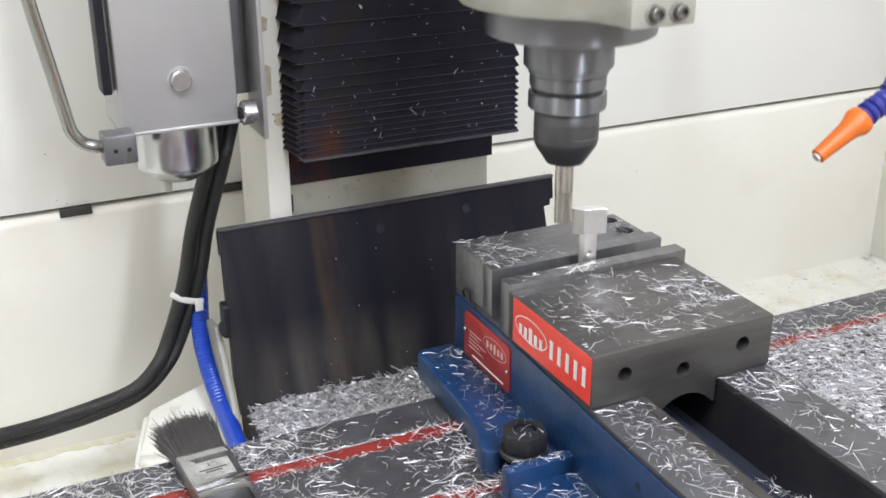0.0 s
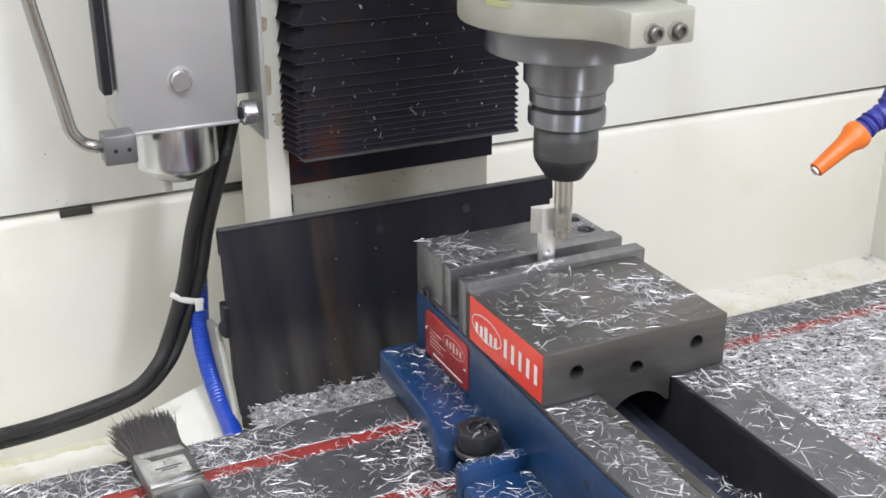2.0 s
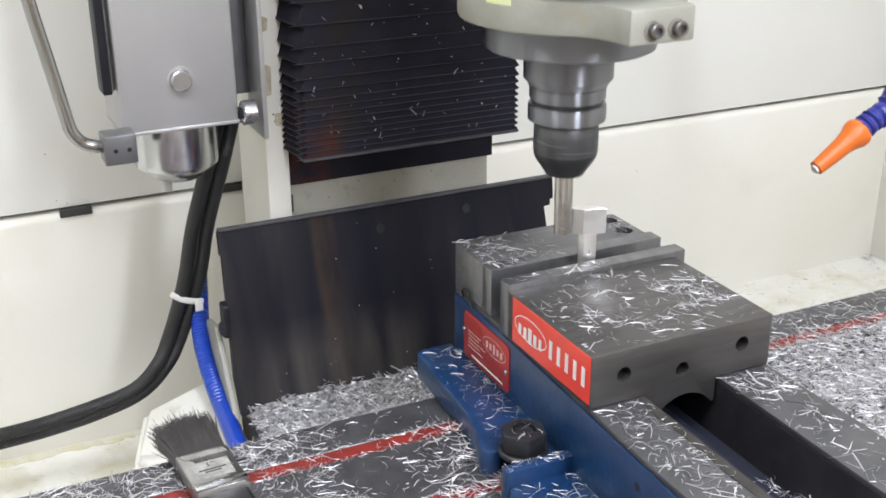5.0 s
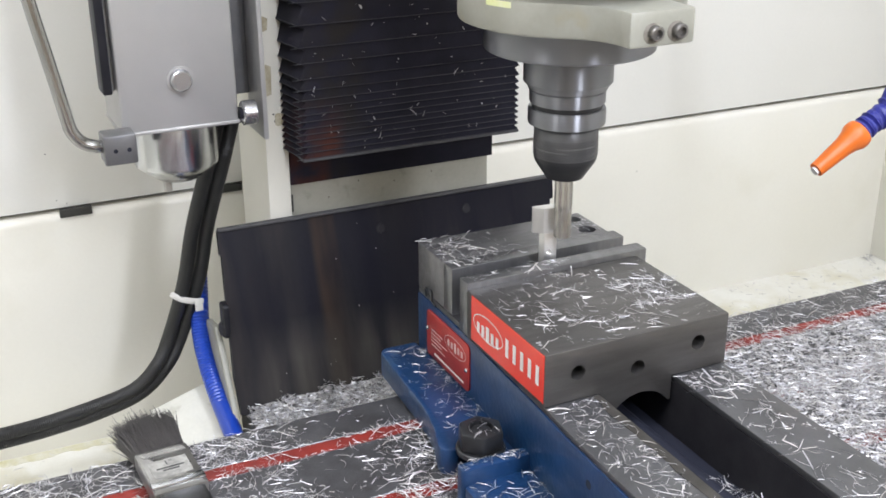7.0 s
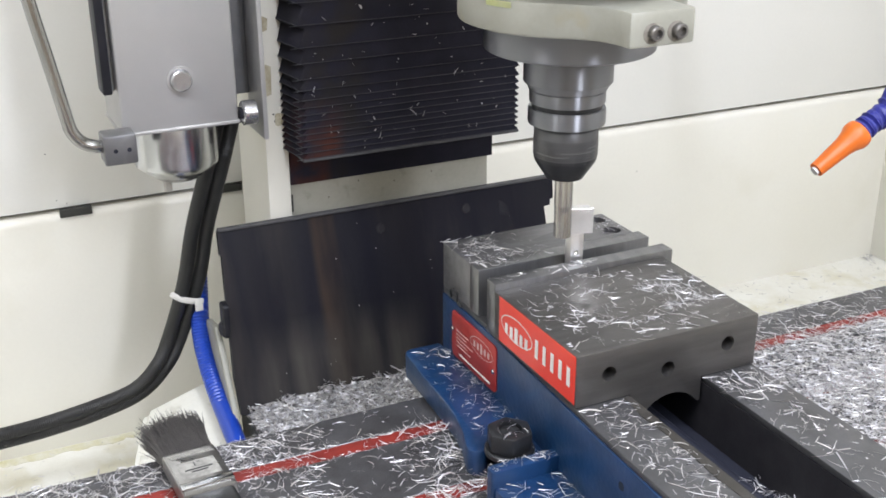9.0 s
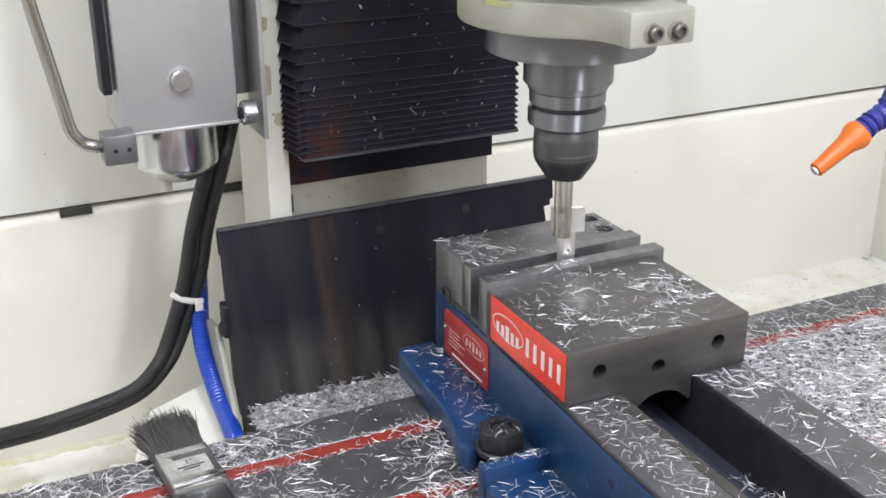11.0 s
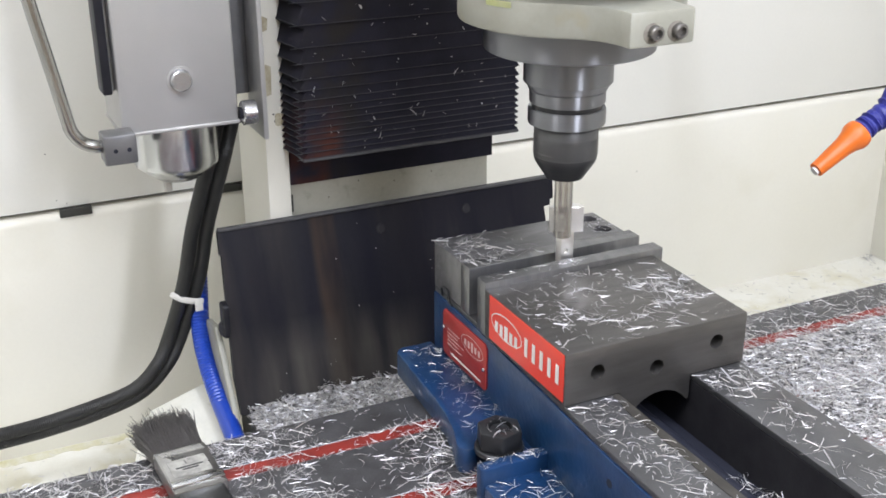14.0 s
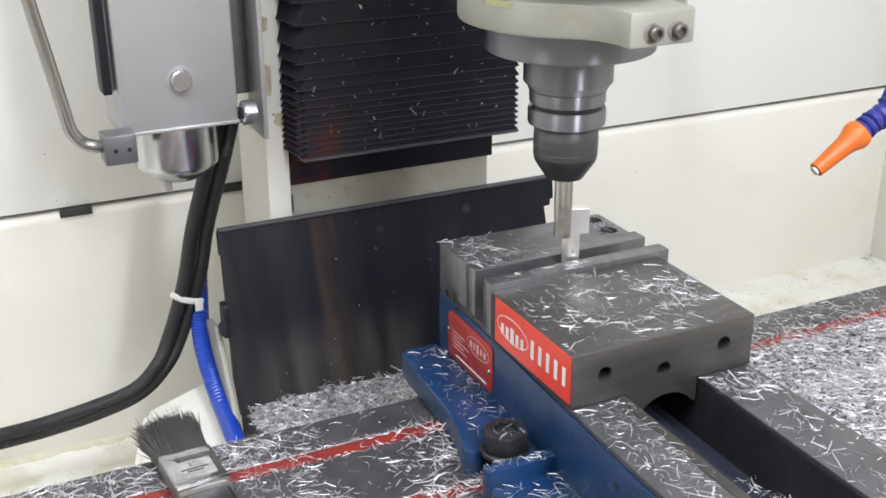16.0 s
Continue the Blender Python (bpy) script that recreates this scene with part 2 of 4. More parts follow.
def lathe(profile, at=(0, 0, 0), axis=(0, 0, 1), segs=48, bm=None):
    """A profile of (radius, height) turned about an axis."""
    bm = bm or bmesh.new()
    turn = Vector((0, 0, 1)).rotation_difference(Vector(axis)).to_matrix()
    rings = []
    for r, h in profile:
        rings.append([bm.verts.new(Vector(at) + turn @ Vector((max(r, 1e-5) * math.cos(2 * math.pi * k / segs), max(r, 1e-5) * math.sin(2 * math.pi * k / segs), h))) for k in range(segs)])
    for a, b in zip(rings, rings[1:]):
        for k in range(segs):
            bm.faces.new((a[k], a[(k + 1) % segs], b[(k + 1) % segs], b[k]))
    bm.faces.new(rings[0][::-1])
    bm.faces.new(rings[-1])
    return bm


def smooth_path(points, steps):
    """A Catmull-Rom line through the points."""
    ps = [Vector(p) for p in points]
    ps = [2 * ps[0] - ps[1]] + ps + [2 * ps[-1] - ps[-2]]
    out = []
    for i in range(1, len(ps) - 2):
        a, b, c, d = ps[i - 1:i + 3]
        for k in range(steps):
            t = k / steps
            out.append(0.5 * (2 * b + (c - a) * t + (2 * a - 5 * b + 4 * c - d) * t * t + (3 * b - a - 3 * c + d) * t ** 3))
    out.append(ps[-2])
    return out


def tube(points, radius, segs=14, steps=10, rib=0.0, period=2, bm=None):
    bm = bm or bmesh.new()
    path = smooth_path(points, steps)
    up, rings = Vector((0.3, -1, 0.2)), []
    for i, p in enumerate(path):
        d = (path[min(i + 1, len(path) - 1)] - path[max(i - 1, 0)]).normalized()
        s = d.cross(up).normalized()
        u = s.cross(d)
        r = radius + (rib if (i // max(1, period // 2)) % 2 else 0)
        rings.append([bm.verts.new(p + r * (math.cos(a) * s + math.sin(a) * u)) for a in (2 * math.pi * k / segs for k in range(segs))])
    for a, b in zip(rings, rings[1:]):
        for k in range(segs):
            bm.faces.new((a[k], a[(k + 1) % segs], b[(k + 1) % segs], b[k]))
    bm.faces.new(rings[0][::-1])
    bm.faces.new(rings[-1])
    return bm


def cut(ob, *cutters):
    """Takes the cutters' shapes out of a mesh."""
    tools = []
    for bm in cutters:
        bmesh.ops.recalc_face_normals(bm, faces=bm.faces)
        me = bpy.data.meshes.new("cutter")
        bm.to_mesh(me)
        bm.free()
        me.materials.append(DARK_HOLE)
        tools.append(new("cutter", me))
        mod = ob.modifiers.new("cut", "BOOLEAN")
        mod.object, mod.operation, mod.solver = tools[-1], "DIFFERENCE", "EXACT"
    home = ob.matrix_basis.copy()
    keep, ob.parent, ob.matrix_basis = ob.parent, None, Matrix()
    bpy.context.view_layer.update()
    me = bpy.data.meshes.new_from_object(ob.evaluated_get(bpy.context.evaluated_depsgraph_get()))
    ob.modifiers.clear()
    ob.data = me
    me.polygons.foreach_set("use_smooth", [True] * len(me.polygons))
    me.set_sharp_from_angle(angle=radians(35))
    ob.parent, ob.matrix_basis = keep, home
    for t in tools:
        bpy.data.objects.remove(t)
    return ob


def swarf(spots, seed, fine=1.0):
    """Curled slivers of metal at the spots (x, y, z, size, tilt) as one mesh."""
    rng = random.Random(seed)
    verts, faces = [], []
    for x, y, z, size, tilt in spots:
        length = size * rng.uniform(0.35, 1.0) ** 1.3 * (1.5 if rng.random() < 0.15 else 1.0)
        width = rng.uniform(0.00014, 0.00036) * (2.0 if rng.random() < 0.10 else 1.0) * fine
        kind = rng.random()
        curl = rng.uniform(0.0, 0.35) if kind < 0.42 else rng.uniform(0.3, 1.1) if kind < 0.85 else rng.uniform(1.5, 3.2)
        bend = rng.choice((-1, 1)) * curl * min(1.0, 0.016 / size)
        turn = Euler((rng.uniform(-1, 1) * tilt, rng.uniform(-1, 1) * tilt, rng.uniform(0, 6.283))).to_matrix()
        roll = rng.uniform(-1.2, 1.2)
        n, base, a, p = 5, len(verts), -bend / 2, Vector((0, 0, 0))
        line = []
        for k in range(n):
            line.append((p.copy(), a))
            p += Vector((math.cos(a), math.sin(a), 0)) * (length / (n - 1))
            a += bend / (n - 1)
        mid = p / 2
        low = 0.0
        for k, (q, ang) in enumerate(line):
            taper = 0.7 if k in (0, n - 1) else 1.0
            side = Vector((-math.sin(ang), math.cos(ang), 0))
            tw = roll + 0.5 * k / n
            off = (side * math.cos(tw) + Vector((0, 0, 1)) * math.sin(tw)) * width * taper
            nrm = (Vector((0, 0, 1)) * math.cos(tw) - side * math.sin(tw)) * width * 0.35 * taper
            for o in (off, -off, nrm):
                v = turn @ (q - mid + o)
                low = min(low, v.z)
                verts.append(v)
        for i in range(base, len(verts)):
            verts[i] = (verts[i].x + x, verts[i].y + y, verts[i].z + z - low * 0.9)
        for k in range(n - 1):
            i, j = base + 3 * k, base + 3 * k + 3
            faces += [(i, i + 1, j + 1, j), (i + 1, i + 2, j + 2, j + 1), (i + 2, i, j, j + 2)]
    me = bpy.data.meshes.new("swarf")
    me.from_pydata(verts, [], faces)
    me.materials.append(CHIP)
    return me


def scatter(count, x0, x1, y0, y1, z, size, tilt, seed, keep=None, heap=0.0):
    rng, out = random.Random(seed), []
    while len(out) < count:
        x, y = rng.uniform(x0, x1), rng.uniform(y0, y1)
        if keep is None or keep(x, y, rng):
            out.append((x, y, z + heap * rng.random() ** 2, size, tilt))
    return out


def chips(name, spots, seed, label, fine=1.0):
    return tagged(new(name, swarf(spots, seed, fine)), label, "metal chips", kind="stuff")


def clumps(x, y, k=22.0, low=0.0):
    return noise.noise(Vector((x * k, y * k, 3.7))) + 0.5 * noise.noise(Vector((x * k * 2.7, y * k * 2.7, 9.1))) > low


MOVING, LIFTED, SPINNING = [], [], []
# ---------------------------------------------------------------- setting
WY = 0.54          # back wall
TZ = -0.232        # tray
TL = -0.2475        # tray on the sump side


def setting():
    b = box(-1.10, 0.97, WY, WY + 0.03, 0.0425, 1.7, 0.002)
    tagged(new("wall_back_upper", finish(b, "wall_back_upper", WALL_UPPER)), "cream enamelled upper sheet panel of the machine enclosure", "wall", kind="structure")
    b = box(-1.10, 0.97, WY - 0.003, WY + 0.03, TL - 0.03, 0.0375, 0.009, 4)
    tagged(new("wall_back_lower", finish(b, "wall_back_lower", WALL)), "cream enamelled lower sheet panel with a rounded top edge", "wall", kind="structure")
    b = box(-1.10, 0.97, WY + 0.014, WY + 0.028, 0.026, 0.046)
    tagged(new("trim_seam", finish(b, "trim_seam", SEAM)), "dark gap between two enclosure panels", "seam", kind="structure")
    b = box(0.962, 0.99, -1.3, WY, TZ, 1.7, 0.002)
    tagged(new("wall_right", finish(b, "wall_right", WALL)), "cream enamelled end panel of the enclosure", "wall", kind="structure")
    # Unseen left, front and roof panels close the space and bounce light.
    b = box(-1.13, -1.10, -1.3, WY, TL, 1.7)
    tagged(new("wall_left", finish(b, "wall_left", ENCLOSURE)), "unseen pale end panel closing the enclosure", "wall", kind="structure")
    # The front's brown is chosen to warm reflections in the steel.
    b = box(-1.13, 0.99, -1.33, -1.30, TL, 1.7)
    tagged(new("wall_front", finish(b, "wall_front", ROOM)), "unseen brown panel closing the front, tinting reflections", "wall", kind="structure")
    b = box(-1.13, 0.99, -1.33, WY + 0.03, 1.70, 1.73)
    tagged(new("ceiling", finish(b, "ceiling", ENCLOSURE)), "unseen pale roof sheet closing the enclosure", "ceiling", kind="structure")
    b = box(-0.118, 0.99, -1.33, WY + 0.03, TZ - 0.06, TZ)
    tagged(new("floor_right", finish(b, "floor_right", TRAY)), "stained white drip tray under the milling table", "tray", kind="structure")
    b = box(-1.13, -0.1182, -1.33, WY + 0.03, TL - 0.03, TL)
    tagged(new("floor_left", finish(b, "floor_left", TRAY)), "deeper sump side of the stained white drip tray", "tray", kind="structure")
    # yellow oil residue along the foot of the wall
    rng = random.Random(14)
    near = [(-0.50 + 0.0042 * k, WY - 0.018 - 0.012 * noise.noise(Vector((k * 0.16, 2.0, 0))) - 0.006 * noise.noise(Vector((k * 0.55, 5.0, 0)))) for k in range(78)]
    residue = prism(near + [(-0.176, WY - 0.0045), (-0.50, WY - 0.0045)], TL, TL + 0.0006, "z")
    tagged(new("oil_residue", finish(residue, "oil_residue", RESIDUE)), "yellow oily residue dried on the tray by the wall", "residue")
    tray = [(rng.uniform(-0.46, -0.20), rng.uniform(0.40, WY - 0.01), TL + 0.001, 0.009, 0.4) for _ in range(90)]
    chips("sump_chips", tray, 33, "few small chips on the white sump tray")
    # dark joint marks on the left seam
    for x0, x1, z0, z1 in ((-0.244, -0.210, 0.033, 0.0425), (-0.075, -0.042, 0.034, 0.0425)):
        b = box(x0, x1, WY - 0.006, WY, z0, z1, 0.001)
        tagged(new("seam_clip", finish(b, "seam_clip", SEAM)), "dark clip on the enclosure panel seam", "clip", "clips on the seam")
    rng = random.Random(4)
    spots = [(rng.uniform(0.25, 0.95), WY - 0.01 - abs(rng.gauss(0, 0.09)), TZ, 0.012, 0.3) for _ in range(420)]
    spots += [(0.945 + rng.gauss(0, 0.008), WY - 0.012 - abs(rng.gauss(0, 0.008)), TZ + 0.006 * rng.random(), 0.010, 0.6) for _ in range(60)]
    bm = bmesh.new()
    for x, z in ((0.36, -0.005), (0.505, -0.025), (0.30, -0.03), (-0.25, 0.105), (-0.245, 0.052), (-0.235, 0.047)):
        lathe([(0.0007, 0), (0.0005, 0.0004)], (x, WY - 0.0034 if z < 0.034 else WY, z), (0, -1, 0), 8, bm)
    tagged(new("wall_specks", finish(bm, "wall_specks", SEAM)), "few dark specks on the cream enclosure panels", "specks", kind="stuff")
    chips("tray_chips", spots, 31, "scattered small aluminium chips on the white tray")


def table():
    t = thing("milling_table", (0.1, -0.1, 0), "grey ground cast-iron milling table with slots", "machine table")
    slots, w = (0.028, -0.058, -0.144, -0.230), 0.0075
    edges = [0.075] + [s + d for s in slots for d in (w, -w)] + [-0.30]
    for a, b in zip(edges[0::2], edges[1::2]):
        part("top_strip", box(-0.62, 0.78, b, a, -0.022, 0, 0.0006, 1), IRON, t)
    part("bed", box(-0.62, 0.78, -0.30, 0.0745, -0.06, -0.022, 0.001, 1), IRON, t)
    for s in slots:
        part("slot_cover", box(-0.62, 0.78, s - w + 0.0001, s + w - 0.0001, -0.020, -0.0005, 0.0004, 1), RED_SLOT, t, "red strip laid in the table slot")
    MOVING.append(t)
    saddle = whole("saddle", box(-0.10, 0.25, -0.25, 0.07, TZ, -0.0605, 0.004), CASTING, "ivory painted saddle under the milling table", "machine saddle")
    MOVING.append(saddle)


def column():
    c = thing("machine_column", (0.073, 0.45, TZ), "ivory painted column of a milling machine", "machine column")
    part("body", box(-0.040, 0.186, 0.362, WY - 0.004, TZ, 1.2, 0.004), GRIMY, c)
    part("lower_strip", box(-0.0405, 0.1855, 0.352, 0.3615, 0.097, 1.2, 0.001), BELLOWS, c, "black strip under the bellows")
    part("side_cover", box(-0.064, -0.0405, 0.352, 0.45, -0.10, 1.0, 0.002), WALL, c, "ivory edge strip with small dark marks")
    for x0, x1, z0, z1 in ((-0.0632, -0.0560, 0.283, 0.330), (-0.0622, -0.0545, 0.252, 0.268), (-0.0618, -0.0540, 0.190, 0.222), (-0.0630, -0.0600, 0.225, 0.248)):
        part("worn_patch", prism([(x0, z0), (x1 - 0.001, z0 + 0.002), (x1, z1 - 0.003), (x0 + 0.002, z1)], 0.3514, 0.3519, "y"), WORN, c, "yellowed patch of worn paint")
    part("smudge", prism(rounded(-0.0530, -0.0460, 0.160, 0.173, 0.003), 0.3515, 0.3519, "y"), WORN, c, "small rounded brown patch")
    part("dark_mark", box(-0.0395, -0.0365, 0.3600, 0.3622, 0.066, 0.084, 0.0004), SEAM, c, "dark oily mark")
    for x, z in ((0.002, 0.075), (0.035, 0.088), (0.075, 0.082), (0.118, 0.086)):
        part("screw_dot", lathe([(0.0010, 0), (0.0008, 0.0004)], (x, 0.3622, z), (0, -1, 0), 10), SMUDGE, c)
    for z in (0.165, 0.172, 0.262):
        part("screw_dot", lathe([(0.0010, 0), (0.0009, 0.0004)], (-0.053 + 0.004 * math.sin(z * 400), 0.3522, z), (0, -1, 0), 10), SEAM, c)
    # sloping black apron in front of the column foot
    a = thing("way_apron", (0.067, 0.28, -0.10), "black oily sheet apron sloping before the column foot", "way cover")
    top, low = (0.340, 0.066), (0.283, -0.108)
    th = 0.003
    d = Vector((low[0] - top[0], low[1] - top[1])).normalized()
    nrm = Vector((d.y, -d.x)) * th

    def along(k):
        return (top[0] + (low[0] - top[0]) * k, top[1] + (low[1] - top[1]) * k)
    bm = bmesh.new()
    pts = [(-0.1215, 0.0), (0.254, 0.0), (0.2515, 0.125), (0.2475, 0.130), (0.2468, 0.162), (0.2390, 0.168), (0.2390, 1.0), (-0.1262, 1.0), (-0.1275, 0.80), (-0.1235, 0.38), (-0.1208, 0.135), (-0.1225, 0.128)]
    front = [bm.verts.new((x, *along(k))) for x, k in pts]
    back = [bm.verts.new((x, along(k)[0] - nrm.x * 1.0 + 0.003, along(k)[1] - nrm.y)) for x, k in pts]
    bm.faces.new(front)
    bm.faces.new(back[::-1])
    for i in range(len(pts)):
        j = (i + 1) % len(pts)
        bm.faces.new((front[i], back[i], back[j], front[j]))
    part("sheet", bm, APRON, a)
    part("fold_lip", box(-0.121, 0.2545, 0.3375, 0.3445, 0.0655, 0.0685, 0.001), EDGE, a, "rolled top lip")
    for x, k in ((0.046, 0.13), (0.145, 0.10)):
        y, z = along(k)
        part("screw", lathe([(0.0052, 0), (0.0050, 0.0006), (0.0034, 0.0007), (0.0030, 0.0004)], (x, y - 0.0005, z), (0, -0.95, 0.31), 16), RUBBER, a)
    part("side_bracket", prism(rounded(0.306, 0.322, -0.034, 0.002, 0.004), -0.1300, -0.1240, "x", 0.0012), RUBBER, a, "small black side bracket")
    part("side_knob", lathe([(0.008, 0), (0.0092, 0.001), (0.0092, 0.005), (0.006, 0.008)], (-0.1245, 0.315, -0.026), (-1, 0, 0), 20), RUBBER, a)
    rng = random.Random(36)
    bm = bmesh.new()
    for _ in range(14):
        k, x = rng.uniform(0.08, 0.92), rng.uniform(-0.11, 0.10)
        y, z = along(k)
        lathe([(rng.uniform(0.0003, 0.0006), 0), (0.0003, 0.0005)], (x, y - 0.0002, z), (0, -0.95, 0.31), 6, bm)
    tagged(part("speck", bm, CHIP, a, "tiny bright specks stuck to the sheet"), kind="stuff")
    # white casting foot to the left of the apron
    bm = bmesh.new()
    lo = [bm.verts.new(p) for p in ((-0.240, 0.27, TL), (-0.119, 0.24, TL), (-0.119, 0.40, TL), (-0.228, 0.40, TL))]
    hi = [bm.verts.new(p) for p in ((-0.232, 0.300, -0.140), (-0.126, 0.262, -0.136), (-0.126, 0.362, -0.0965), (-0.205, 0.362, -0.1225))]
    bm.faces.new(hi)
    bm.faces.new(lo[::-1])
    for i in range(4):
        j = (i + 1) % 4
        bm.faces.new((lo[i], lo[j], hi[j], hi[i]))
    bmesh.ops.bevel(bm, geom=list(bm.edges), offset=0.006, segments=3, affect="EDGES")
    part("foot", bm, CASTING, c, "ivory painted cast foot")
    bm = prism([(0.330, -0.030), (0.364, -0.036), (0.372, -0.060), (0.372, -0.16), (0.245, -0.16), (0.245, -0.124), (0.275, -0.118)], -0.1345, -0.1285, "x", 0.001)
    # The fin takes the darkened ivory to hold back its brightness.
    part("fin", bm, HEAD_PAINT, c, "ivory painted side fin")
    # heap of chips on the ledge behind the table
    part("ledge", box(-0.12, 0.25, 0.10, 0.31, TZ, -0.112, 0.002), IRON, c, "dark ledge behind the table")
    rng = random.Random(8)
    spots = []
    for _ in range(11000):
        x = rng.uniform(-0.118, 0.24)
        k = rng.random()
        spots.append((x, 0.285 - 0.07 * k, -0.112 + 0.015 * (1 - k) * rng.random() * (0.75 + 0.5 * clumps(x, 0, 30)), 0.0115, 0.55))
    under = []
    for _ in range(5000):
        k = rng.random()
        under.append((rng.uniform(-0.118, 0.24), 0.285 - 0.068 * k, -0.112 + 0.010 * (1 - k), 0.0085, 0.25))
    chips("heap_litter", under, 18, "matted fine aluminium chips under the heap", 2.4)
    chips("swarf_heap", spots, 11, "heap of bright aluminium chips against the black apron", 1.45)


def bellows():
    b = thing("column_bellows", (0.0765, 0.33, 0.13), "black folded rubber bellows dusted with chips", "bellows")
    gaps = [0.0060] * 5 + [0.0064, 0.0064, 0.0069, 0.0074, 0.0095, 0.0106, 0.0148, 0.0148] + [0.0207] * 19
    z, heights = 0.1365, []
    for gap in gaps:
        heights.append((z, gap))
        z += gap
    for z, gap in heights:
        # a sharp crest below, a long face that leans back to the valley, and the next crest's underside
        deep, rows, bm = 0.0030 + 0.18 * gap, [], bmesh.new()
        sag = 0.0007 * noise.noise(Vector((0, 0, z * 70)))
        for inset, h in ((0.30 * deep, -0.05 * gap), (0.0002, 0.0), (0.0, 0.0006), (0.0005, 0.0016), (0.55 * deep, 0.45 * gap), (deep, 0.82 * gap), (0.30 * deep, 0.95 * gap)):
            x0, x1, yf = -0.0400 + inset, 0.1925 - inset, 0.309 + 0.06 * inset
            r = 0.0010
            rows.append([bm.verts.new(p) for p in ((-0.0475 + 0.6 * inset, 0.360, z + h), (x0 + sag, yf + r, z + h), (x0 + r, yf, z + h), (0.02, yf + 0.6 * sag, z + h + 0.6 * sag), (0.076, yf + sag, z + h + sag), (0.13, yf + 0.4 * sag, z + h + 0.7 * sag), (x1 - r, yf, z + h), (x1 + sag, yf + r, z + h), (x1 + 0.002, 0.360, z + h))])
        for a, c in zip(rows, rows[1:]):
            for k in range(8):
                bm.faces.new((a[k], a[k + 1], c[k + 1], c[k]))
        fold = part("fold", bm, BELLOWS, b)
        lip = tube([(-0.0474, 0.359, z + 0.0004), (-0.0401 + sag, 0.3105, z + 0.0004), (-0.0390, 0.3088, z + 0.0004), (0.076, 0.3088 + sag, z + 0.0004 + sag), (0.1915, 0.3088, z + 0.0004)], 0.00042, 6, 3)
        part("lip", lip, LIP, fold, "thin grey crest")
    part("bottom_frame", box(-0.040, 0.193, 0.3085, 0.3515, 0.1335, 0.1362, 0.0006), EDGE, b, "flat black bottom frame")
    rng = random.Random(5)
    spots = [(rng.uniform(-0.03, 0.19), 0.3085 + rng.uniform(0, 0.001), rng.uniform(0.14, 0.36), 0.0105 * rng.uniform(0.3, 1.2), 1.2) for _ in range(150)]
    chips("bellows_chips", spots, 15, "few bright chips caught on the bellows folds", 1.5)


# ---------------------------------------------------------------- vise
FLANGE = [(0.006, 0.118), (-0.022, 0.118), (-0.0275, 0.1155), (-0.0300, 0.109), (-0.0338, 0.026), (-0.0358, 0.004), (-0.0405, -0.0190), (-0.0475, -0.0400), (-0.0478, -0.0455), (-0.0455, -0.0490), (-0.0400, -0.0520), (-0.0345, -0.0515), (-0.0330, -0.0440), (-0.0150, -0.0400), (0.006, -0.0400)]


